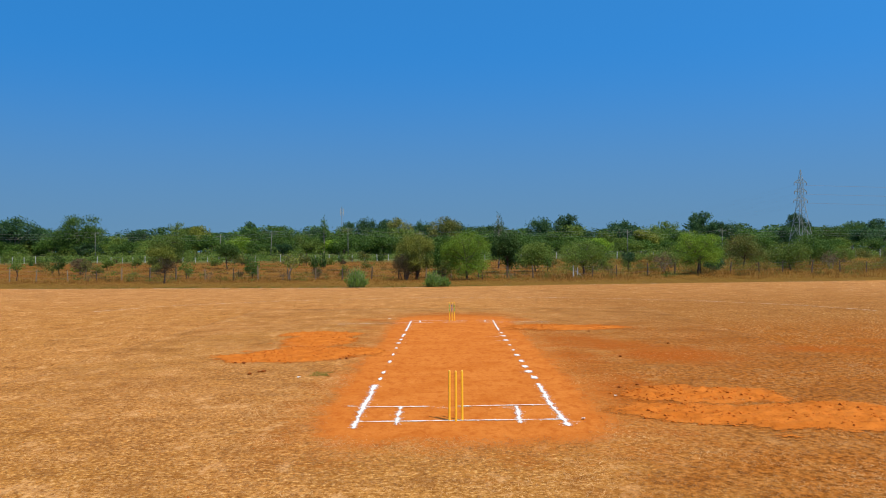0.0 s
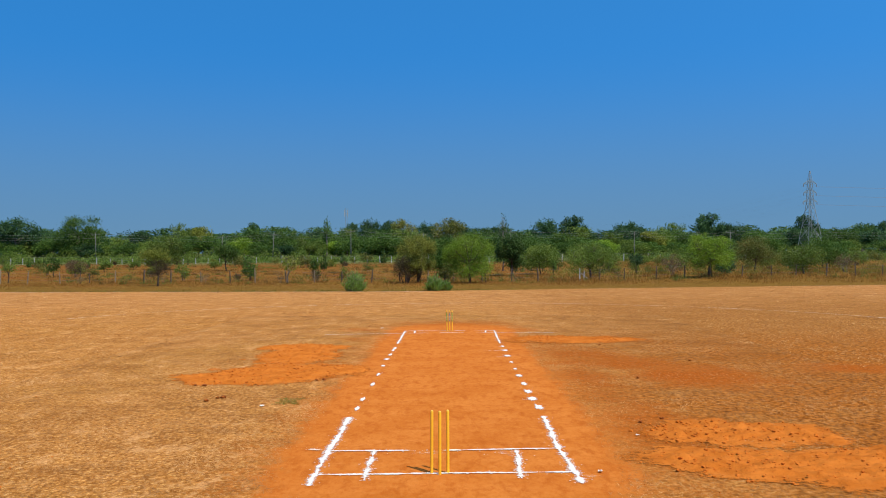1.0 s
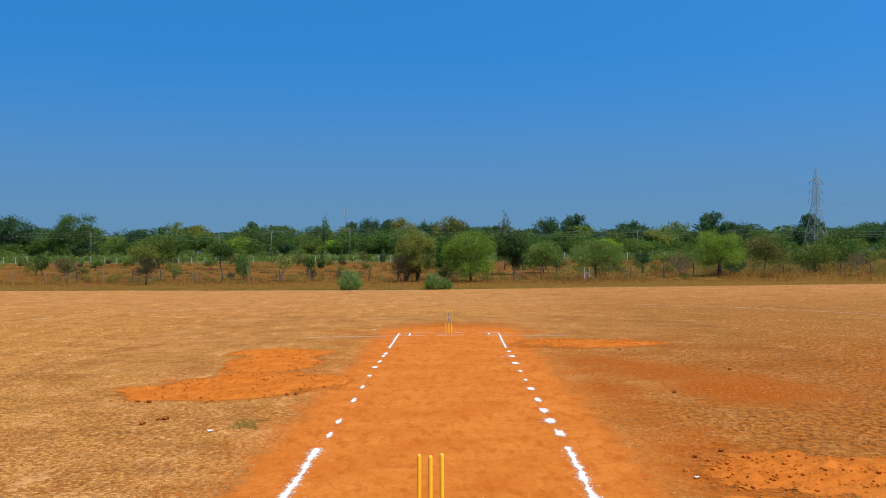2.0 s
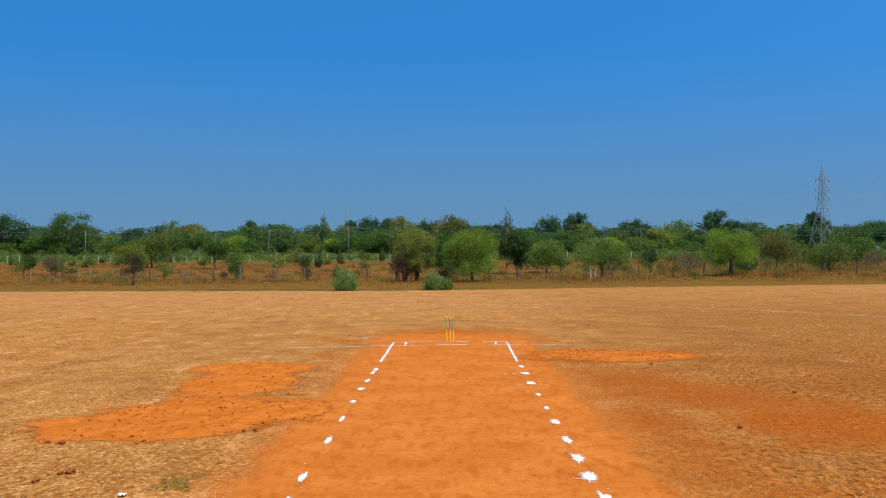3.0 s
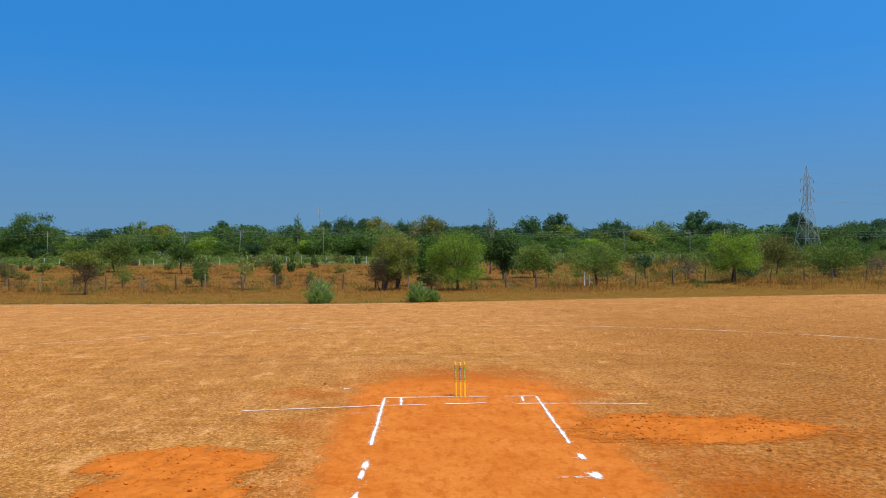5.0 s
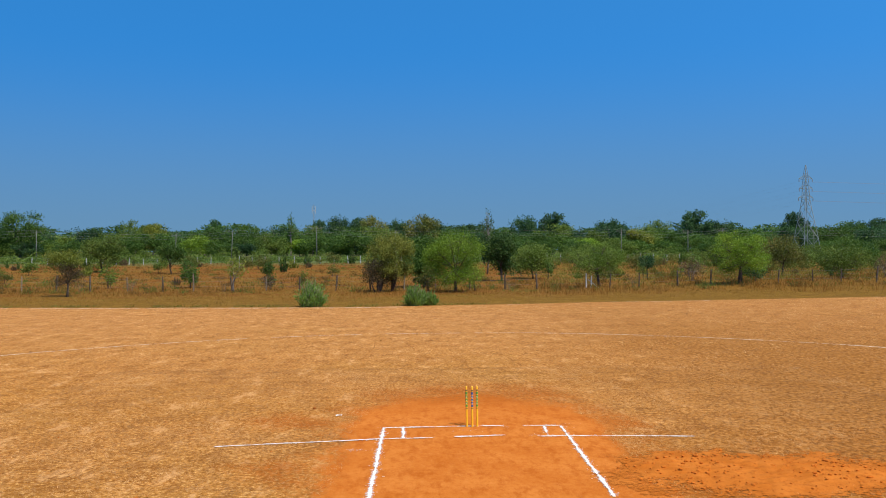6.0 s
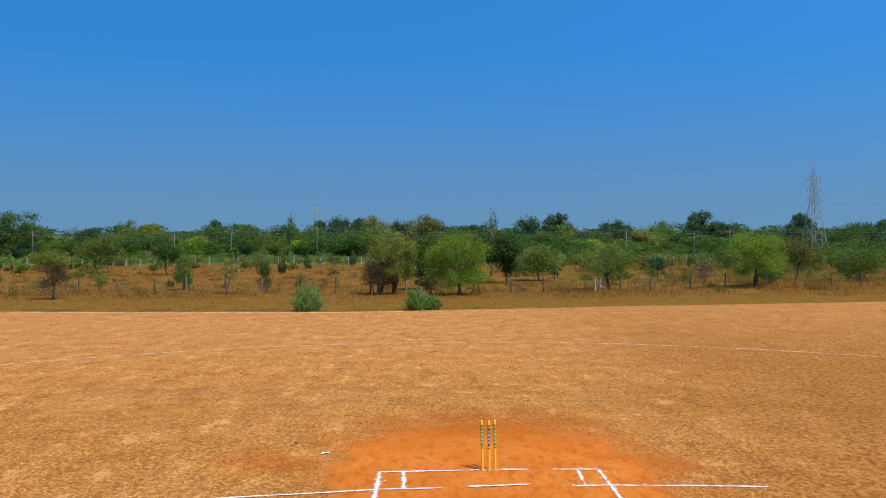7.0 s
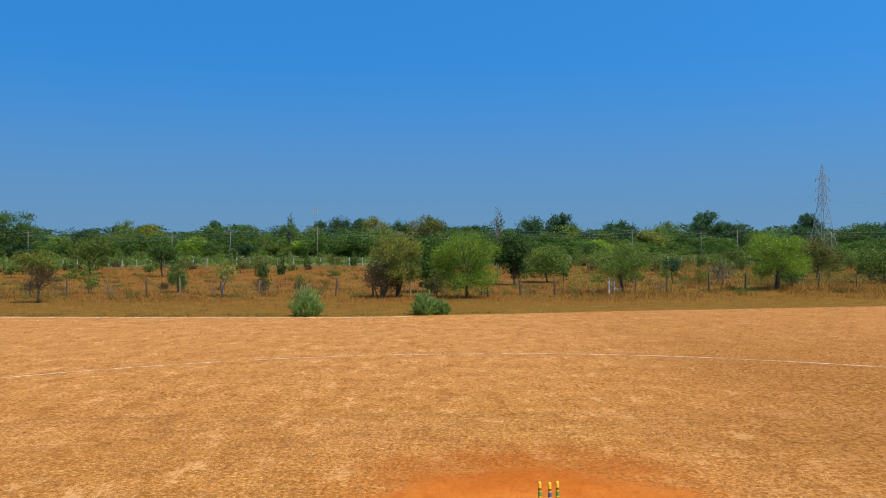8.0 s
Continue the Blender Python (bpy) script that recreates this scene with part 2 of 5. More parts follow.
    # rough land behind the field
    red = mixc(nt, ramp01(nt, n_mid, 0.3, 0.7), (0.14, 0.050, 0.010), (0.22, 0.078, 0.016))
    rough = mixc(nt, ramp01(nt, n_big, 0.38, 0.6), red, (0.16, 0.086, 0.016))
    rough = mixc(nt, ramp01(nt, n_mid, 0.44, 0.62, 0, 0.7), rough, (0.15, 0.080, 0.015))
    rough = mixc(nt, ramp01(nt, n_fine, 0.45, 0.75, 0, 0.6), rough, (0.23, 0.10, 0.020))
    rough = mixc(nt, ramp01(nt, xw.outputs[0], 7.0, 24.0, 0, 0.75), rough, mixc(nt, n_mid, (0.135, 0.068, 0.012), (0.20, 0.10, 0.018)))
    e1 = math_n(nt, "MULTIPLY", math_n(nt, "MAXIMUM", math_n(nt, "ADD", xyz.outputs[0], 6.0), 0.0), 0.22)
    e2 = math_n(nt, "MULTIPLY", math_n(nt, "MAXIMUM", math_n(nt, "SUBTRACT", -6.0, xyz.outputs[0]), 0.0), 0.085)
    past = math_n(nt, "SUBTRACT", xw.outputs[1], math_n(nt, "ADD", math_n(nt, "ADD", e1, e2), 35.0))
    verge = mixc(nt, ramp01(nt, n_mid, 0.35, 0.65), (0.13, 0.068, 0.012), (0.185, 0.098, 0.017))
    rough = mixc(nt, ramp01(nt, past, 15.0, 5.0), rough, verge)
    green = mixc(nt, ramp01(nt, n_mid, 0.3, 0.7), (0.06, 0.085, 0.025), (0.12, 0.12, 0.04))
    rough = mixc(nt, ramp01(nt, xyz.outputs[1], 128.0, 150.0), rough, green)
    side = ramp01(nt, math_n(nt, "ABSOLUTE", xyz.outputs[0]), 75.0, 100.0)
    back = ramp01(nt, xyz.outputs[1], -60.0, -85.0)
    past_f = math_n(nt, "MAXIMUM", ramp01(nt, past, -0.15, 0.2), math_n(nt, "MAXIMUM", side, back))
    col = mixc(nt, past_f, field, rough)
    hgt = math_n(nt, "ADD", math_n(nt, "ADD", math_n(nt, "MULTIPLY", n_fine, 0.6), math_n(nt, "MULTIPLY", n_tuft, 0.35)), math_n(nt, "MULTIPLY", n_tiny, 0.25))
    k = node(nt, "ShaderNodeMapRange", {0: mask, 3: 0.9, 4: 0.4}).outputs[0]
    finish(nt, col, 0.95, math_n(nt, "MULTIPLY", hgt, k), 0.034, 0.9, 0, 0.02)
    return m


M_GROUND = ground_material()
M_CLOD = plain_mat("soil_clod", (0.36, 0.092, 0.010), (0.46, 0.130, 0.016), 30.0, 0.95, 0, 0.003, 0.1)
M_LUMP = plain_mat("soil_lump", (0.37, 0.094, 0.010), (0.47, 0.132, 0.016), 1.4, 0.95, 0, 0.001, 0.05)
M_DARKCLOD = plain_mat("damp_clod", (0.18, 0.05, 0.012), (0.30, 0.085, 0.015), 30.0, 0.95, 0, 0.003, 0.1)


def soil_mat():
    """Loose orange soil that thins out into crumbs towards the rim, by the cover value of its points."""
    m, nt = start_mat("loose_soil")
    co = node(nt, "ShaderNodeTexCoord").outputs["Object"]
    cover = node(nt, "ShaderNodeAttribute")
    cover.attribute_name = "cover"
    n1, n2, n3 = noise_n(nt, co, 12.0, 5, 0.7), noise_n(nt, co, 2.2, 4, 0.6), noise_n(nt, co, 42.0, 3, 0.7)
    col = mixc(nt, ramp01(nt, n2, 0.35, 0.65), (0.39, 0.108, 0.013), (0.465, 0.140, 0.020))
    col = mixc(nt, ramp01(nt, n1, 0.54, 0.68, 0, 0.6), col, (0.27, 0.058, 0.006))
    col = mixc(nt, ramp01(nt, n3, 0.58, 0.74, 0, 0.4), col, (0.50, 0.165, 0.022))
    grain = math_n(nt, "ADD", math_n(nt, "MULTIPLY", n1, 0.55), math_n(nt, "MULTIPLY", n3, 0.45))
    grain = math_n(nt, "MULTIPLY", math_n(nt, "SUBTRACT", grain, 0.27), 2.2)
    alpha = ramp01(nt, math_n(nt, "SUBTRACT", cover.outputs["Fac"], grain), -0.10, 0.05)
    hgt = math_n(nt, "ADD", math_n(nt, "MULTIPLY", n1, 0.7), math_n(nt, "MULTIPLY", n3, 0.3))
    b = node(nt, "ShaderNodeBsdfPrincipled", {"Base Color": col, "Roughness": 0.95, "Specular IOR Level": 0.02, "Normal": node(nt, "ShaderNodeBump", {"Height": hgt, "Distance": 0.045, "Strength": 0.7}).outputs[0]})
    mx = node(nt, "ShaderNodeMixShader", {0: alpha, 1: node(nt, "ShaderNodeBsdfTransparent").outputs[0], 2: b.outputs[0]})
    node(nt, "ShaderNodeOutputMaterial", {"Surface": mx.outputs[0]})
    return m


M_SOIL = soil_mat()


def chalk_mat(name, c1, c2, thin):
    """Powder that covers less and less towards the fringe of a stroke, by the cover value of its points."""
    m, nt = start_mat(name)
    co = node(nt, "ShaderNodeTexCoord").outputs["Object"]
    cover = node(nt, "ShaderNodeAttribute")
    cover.attribute_name = "cover"
    n1, n2 = noise_n(nt, co, 55.0, 4, 0.75), noise_n(nt, co, 9.0, 3, 0.6)
    n3 = noise_n(nt, co, 21.0, 4, 0.7)
    grain = math_n(nt, "ADD", math_n(nt, "MULTIPLY", n1, 0.35), math_n(nt, "MULTIPLY", n3, 0.65))
    grain = math_n(nt, "MULTIPLY", math_n(nt, "SUBTRACT", grain, 0.2), 1.6)
    alpha = ramp01(nt, math_n(nt, "SUBTRACT", math_n(nt, "ADD", cover.outputs["Fac"], thin), grain), -0.20, 0.32)
    b = node(nt, "ShaderNodeBsdfPrincipled", {"Base Color": mixc(nt, n2, c1, c2), "Roughness": 0.95, "Specular IOR Level": 0.1, "Normal": node(nt, "ShaderNodeBump", {"Height": n1, "Distance": 0.004, "Strength": 0.5}).outputs[0]})
    t = node(nt, "ShaderNodeBsdfTransparent")
    mx = node(nt, "ShaderNodeMixShader", {0: alpha, 1: t.outputs[0], 2: b.outputs[0]})
    node(nt, "ShaderNodeOutputMaterial", {"Surface": mx.outputs[0]})
    return m


M_STROKE = chalk_mat("chalk_stroke", (0.73, 0.70, 0.64), (0.63, 0.58, 0.50), -0.04)
M_WORN = chalk_mat("worn_chalk_stroke", (0.78, 0.68, 0.53), (0.68, 0.55, 0.39), -0.08)
M_CHALK = plain_mat("chalk", (0.68, 0.62, 0.54), (0.60, 0.50, 0.39), 14.0, 0.95, 0, 0.006, 0.1, (0.74, 0.48, 0.30))
M_YELLOW = plain_mat("yellow_paint", (0.80, 0.42, 0.018), (0.72, 0.36, 0.015), 40.0, 0.38, 0, 0.0005, 0.5, (0.55, 0.28, 0.03))
M_GREENP = plain_mat("green_print", (0.05, 0.20, 0.03), (0.07, 0.25, 0.04), 60.0, 0.4, 0, 0.0003, 0.4)
M_BLUEP = plain_mat("blue_print", (0.025, 0.06, 0.20), (0.04, 0.08, 0.26), 60.0, 0.4, 0, 0.0003, 0.4)
M_BROWNP = plain_mat("dark_print", (0.12, 0.07, 0.03), (0.17, 0.10, 0.04), 60.0, 0.4, 0, 0.0003, 0.4)
M_PALEP = plain_mat("pale_print", (0.75, 0.66, 0.36), (0.82, 0.74, 0.48), 60.0, 0.4, 0, 0.0003, 0.4)
M_STONE = plain_mat("stone_post", (0.21, 0.16, 0.105), (0.13, 0.10, 0.068), 7.0, 0.9, 0, 0.01, 0.2, (0.20, 0.14, 0.11))
M_WHITEPOST = plain_mat("pale_concrete", (0.46, 0.46, 0.44), (0.34, 0.34, 0.32), 7.0, 0.85, 0, 0.005, 0.2, (0.33, 0.29, 0.25))
M_DARKPOST = plain_mat("weathered_wood", (0.06, 0.045, 0.033), (0.10, 0.075, 0.055), 12.0, 0.9, 0, 0.008, 0.2)
M_WIRE = plain_mat("galvanised_wire", (0.32, 0.33, 0.34), (0.22, 0.22, 0.23), 20.0, 0.5, 0.6, 0.0005)
M_STEEL = plain_mat("galvanised_steel", (0.22, 0.25, 0.245), (0.16, 0.185, 0.18), 2.0, 0.55, 0.25, 0.001)
M_FARPOST = plain_mat("weathered_concrete", (0.36, 0.36, 0.33), (0.26, 0.26, 0.24), 7.0, 0.85, 0, 0.005, 0.2)
M_POLE = plain_mat("pole_concrete", (0.19, 0.19, 0.175), (0.12, 0.12, 0.11), 3.0, 0.85, 0, 0.004)
M_BARK = plain_mat("dark_bark", (0.06, 0.045, 0.035), (0.11, 0.085, 0.065), 14.0, 0.95, 0, 0.02, 0.1)
M_GREYBARK = plain_mat("grey_bark", (0.15, 0.125, 0.10), (0.24, 0.20, 0.165), 14.0, 0.95, 0, 0.02, 0.1)
M_PALETWIG = plain_mat("bleached_twig", (0.21, 0.145, 0.08), (0.14, 0.095, 0.055), 20.0, 0.9, 0, 0.004, 0.1)
M_PAPER = plain_mat("paper", (0.66, 0.63, 0.56), (0.52, 0.47, 0.40), 25.0, 0.8, 0, 0.002)
L_BRIGHT = leaf_mat("bright_leaves", (0.115, 0.209, 0.013), (0.209, 0.315, 0.025), (0.297, 0.342, 0.045))
L_OLIVE = leaf_mat("olive_leaves", (0.078, 0.130, 0.016), (0.148, 0.204, 0.029), (0.207, 0.204, 0.043))
L_DARK = leaf_mat("dark_leaves", (0.025, 0.067, 0.021), (0.056, 0.116, 0.034), (0.095, 0.151, 0.045))
L_MID = leaf_mat("green_leaves", (0.038, 0.088, 0.012), (0.084, 0.151, 0.019), (0.126, 0.176, 0.027))
L_YELLOW = leaf_mat("yellow_green_leaves", (0.128, 0.162, 0.017), (0.212, 0.221, 0.030), (0.281, 0.246, 0.051))
L_BROWN = leaf_mat("withered_leaves", (0.090, 0.064, 0.030), (0.150, 0.098, 0.045), (0.195, 0.112, 0.053))
L_RUST = leaf_mat("rusty_leaves", (0.085, 0.116, 0.019), (0.181, 0.170, 0.031), (0.319, 0.181, 0.054))
L_BLUEGREEN = leaf_mat("grey_green_leaves", (0.094, 0.182, 0.024), (0.165, 0.270, 0.044), (0.253, 0.330, 0.077))
L_SCRUBTREE = leaf_mat("olive_brown_leaves", (0.110, 0.127, 0.018), (0.209, 0.220, 0.031), (0.286, 0.226, 0.051))
L_DEEP = leaf_mat("deep_green_leaves", (0.034, 0.082, 0.015), (0.072, 0.135, 0.023), (0.11, 0.16, 0.03))
L_WEED = leaf_mat("dry_weed_leaves", (0.10, 0.062, 0.012), (0.15, 0.098, 0.018), (0.19, 0.135, 0.028))
L_TANGLE = leaf_mat("dark_tangle_leaves", (0.061, 0.048, 0.019), (0.110, 0.088, 0.029), (0.154, 0.116, 0.040))
G_STRAW = leaf_mat("dry_straw", (0.18, 0.068, 0.013), (0.64, 0.34, 0.115), (0.90, 0.61, 0.29), 0.7, 0.15)
G_ROUGH = leaf_mat("dry_rough_grass", (0.19, 0.078, 0.014), (0.25, 0.108, 0.020), (0.30, 0.155, 0.034), 0.8, 0.5)
G_TAN = leaf_mat("dry_tan_grass", (0.176, 0.101, 0.019), (0.242, 0.134, 0.026), (0.297, 0.182, 0.046), 0.8, 0.5)
G_VERGE = leaf_mat("short_verge_grass", (0.190, 0.102, 0.017), (0.262, 0.145, 0.025), (0.370, 0.230, 0.056), 0.8, 0.5)
G_PALE = leaf_mat("tall_pale_grass", (0.21, 0.092, 0.015), (0.28, 0.14, 0.028), (0.36, 0.22, 0.06), 0.8, 0.5)
G_GREEN = leaf_mat("green_grass", (0.168, 0.147, 0.025), (0.224, 0.189, 0.034), (0.294, 0.231, 0.049), 0.8, 0.5)


# ---- mesh helpers ----
def mesh_from(name, verts, faces, material, smooth_it=False):
    me = bpy.data.meshes.new(name)
    me.from_pydata([tuple(v) for v in verts], [], faces)
    me.update()
    me.materials.append(material)
    if smooth_it:
        me.polygons.foreach_set("use_smooth", [True] * len(me.polygons))
    return me


def fast_mesh(name, verts, corners, per, material):
    """A mesh of many like polygons with `per` corners each, from arrays."""
    me = bpy.data.meshes.new(name)
    nf = len(corners) // per
    me.vertices.add(len(verts))
    me.vertices.foreach_set("co", np.asarray(verts, np.float32).ravel())
    me.loops.add(len(corners))
    me.loops.foreach_set("vertex_index", np.asarray(corners, np.int32))
    me.polygons.add(nf)
    me.polygons.foreach_set("loop_start", np.arange(0, nf * per, per, dtype=np.int32))
    me.update(calc_edges=True)
    me.validate()
    me.materials.append(material)
    return me


def give_cover(me, values):
    at = me.attributes.new("cover", "FLOAT", "POINT")
    at.data.foreach_set("value", values)


def part(name, me, parent, label="", at=None):
    ob = new(name, me)
    ob.parent = parent
    if at is not None:
        ob.matrix_basis = at
    if label:
        ob["label"] = label
    return ob


def thing(name, label, category, group="", kind="", at=None, data=None):
    ob = new(name, data)
    if at is not None:
        ob.matrix_basis = at
    return tagged(ob, label, category, group, kind)


def tube(points, radii, sides=6):
    """Verts and faces of a tapered tube through points, closed at both ends."""
    vs, fs = [], []
    pts = [Vector(p) for p in points]
    for i, p in enumerate(pts):
        d = (pts[min(i + 1, len(pts) - 1)] - pts[max(i - 1, 0)]).normalized()
        a = d.orthogonal().normalized()
        b = d.cross(a)
        for k in range(sides):
            w = 2 * math.pi * k / sides
            vs.append(p + (a * math.cos(w) + b * math.sin(w)) * radii[i])
    for i in range(len(pts) - 1):
        for k in range(sides):
            q = (k + 1) % sides
            fs.append((i * sides + k, i * sides + q, (i + 1) * sides + q, (i + 1) * sides + k))
    fs.append(tuple(reversed(range(sides))))
    fs.append(tuple(range((len(pts) - 1) * sides, len(pts) * sides)))
    return vs, fs


def joined(pieces):
    vs, fs = [], []
    for v, f in pieces:
        k = len(vs)
        vs += list(v)
        fs += [tuple(i + k for i in q) for q in f]
    return vs, fs


def bar(p, q, r, sides=4):
    return tube([p, q], [r, r], sides)


# ---- the ground ----
def axis_lines(pairs):
    out = []
    for lo, hi, step in pairs:
        out += list(np.arange(lo, hi, step))
    return out


gx = axis_lines([(-3000, -600, 800), (-600, -200, 100), (-200, -60, 10), (-60, -26, 2), (-26, 26, 0.8), (26, 60, 2), (60, 200, 10), (200, 600, 100), (600, 3001, 800)])
gy = axis_lines([(-3000, -600, 800), (-600, -120, 80), (-120, -40, 8), (-40, 44, 0.8), (44, 80, 2), (80, 200, 6), (200, 400, 25), (400, 1000, 150), (1000, 4001, 750)])
gv = [(x, y, ground_z(x, y)) for y in gy for x in gx]
gw = len(gx)
gf = [(j * gw + i, j * gw + i + 1, (j + 1) * gw + i + 1, (j + 1) * gw + i) for j in range(len(gy) - 1) for i in range(gw - 1)]
thing("ground", "dry mown field with orange clay strip, reddish scrub land behind", "ground", kind="structure", data=mesh_from("ground", gv, gf, M_GROUND, True))


def stain_at(x, y):
    """How bare the soil is at a place, 0 to 1."""
    cx, cy, hx, hy = PITCH
    b = (abs((x - cx) / hx) ** 7 + abs((y - cy) / hy) ** 16) ** 0.125
    v = np.clip((1.12 - b) / 0.14, 0, 1)
    for sx, sy, rx, ry, turn, power in STAINS:
        c, s = math.cos(radians(turn)), math.sin(radians(turn))
        u, w = ((x - sx) * c + (y - sy) * s) / rx, (-(x - sx) * s + (y - sy) * c) / ry
        v = np.maximum(v, power * np.clip((1.3 - np.hypot(u, w)) / 0.85, 0, 1))
    return v


# Spread loose soil: heaps given as overlapping ovals (x, y, half sizes, turn)
SOIL_PATCHES = [
    ("low spread of loose orange soil with clods on dry grass", [(-4.25, -5.4, 1.15, 1.0, 0), (-3.9, -7.4, 0.95, 2.2, 0), (-3.75, -11.0, 1.5, 1.8, 0), (-4.9, -11.75, 0.95, 1.05, 10), (-2.8, -10.5, 0.95, 1.35, 0)], 0.40, 1.5),
    ("narrow spread of loose orange soil on trampled grass", [(3.9, -3.3, 1.8, 1.15, -8), (5.0, -3.4, 0.8, 0.7, -20), (2.7, -3.2, 0.8, 1.0, 0)], 1.0, 1.0),
    ("lumpy heap of loose orange soil on dry grass", [(3.9, -17.6, 1.1, 0.85, 0), (4.7, -17.6, 0.85, 0.8, -10), (3.4, -17.7, 0.7, 0.75, 0)], 0.45, 1.8),
    ("broad lumpy heap of loose orange soil on dry grass", [(4.6, -19.75, 1.7, 1.1, -6), (3.5, -19.5, 0.95, 0.8, 0), (5.9, -19.8, 1.2, 1.2, 0)], 0.45, 1.8),
]


def soil_height(ovals, x, y, rim=0.3, relief=1.0):
    wx = x + 0.5 * noise.fractal((x * 0.9, y * 0.9, 1.7), 0.7, 2, 4)
    wy = y + 0.5 * noise.fractal((x * 0.9, y * 0.9, 9.3), 0.7, 2, 4)
    wx += 0.12 * noise.noise((x * 5.3, y * 5.3, 2.2))
    wy += 0.12 * noise.noise((x * 5.3, y * 5.3, 6.2))
    best = -9
    for ox, oy, rx, ry, turn in ovals:
        c, s = math.cos(radians(turn)), math.sin(radians(turn))
        u, w = ((wx - ox) * c + (wy - oy) * s) / rx, (-(wx - ox) * s + (wy - oy) * c) / ry
        best = max(best, (1 - math.hypot(u, w)) * min(rx, ry))
    h = 0.034 * smooth(best, -0.15, 0.6) - 0.004
    h += relief * (0.014 * noise.fractal((x * 2.6, y * 2.6, 4.0), 0.8, 2, 3) + 0.022 * noise.fractal((x * 6.5, y * 6.5, 8.0), 0.6, 2, 4))
    best += 0.22 * rim * noise.fractal((x * 3.1, y * 3.1, 5.5), 0.6, 2, 4)
    return h, smooth(best, -rim, rim * 0.9)


def soil_patch(label, ovals, rim, relief, lift):
    x0, x1 = min(o[0] - o[2] for o in ovals) - 1, max(o[0] + o[2] for o in ovals) + 1
    y0, y1 = min(o[1] - o[3] for o in ovals) - 1, max(o[1] + o[3] for o in ovals) + 1
    st = 0.05
    nx, ny = int((x1 - x0) / st), int((y1 - y0) / st)
    vs, fs, cov = [], [], []
    hs = [[soil_height(ovals, x0 + i * st, y0 + j * st, rim, relief) for i in range(nx)] for j in range(ny)]
    index = {}
    for j in range(ny - 1):
        for i in range(nx - 1):
            if max(hs[j][i][1], hs[j][i + 1][1], hs[j + 1][i][1], hs[j + 1][i + 1][1]) > 0.02:
                q = []
                for a, b in ((i, j), (i + 1, j), (i + 1, j + 1), (i, j + 1)):
                    if (a, b) not in index:
                        index[(a, b)] = len(vs)
                        vs.append((x0 + a * st, y0 + b * st, max(hs[b][a][0], 0) * hs[b][a][1] ** 2 + lift))
                        cov.append(hs[b][a][1])
                    q.append(index[(a, b)])
                fs.append(tuple(q))
    me = mesh_from("soil_patch", vs, fs, M_SOIL, True)
    give_cover(me, cov)
    return thing("soil_patch", label, "soil", "spread soil", data=me)


heaps = [soil_patch(*row, 0.004 + 0.004 * (i % 2)) for i, row in enumerate(SOIL_PATCHES)]


# ---- chalk markings ----
def powder_speck(rng, vs, fs, x, y, ax, ay, z):
    k, a0 = len(vs), rng.uniform(0, 6.3)
    for q in range(5):
        a = a0 + q * 1.2566
        vs.append((x + ax * math.cos(a) * rng.uniform(0.6, 1.2), y + ay * math.sin(a) * rng.uniform(0.6, 1.2), z))
    fs.append((k, k + 1, k + 2, k + 3, k + 4))


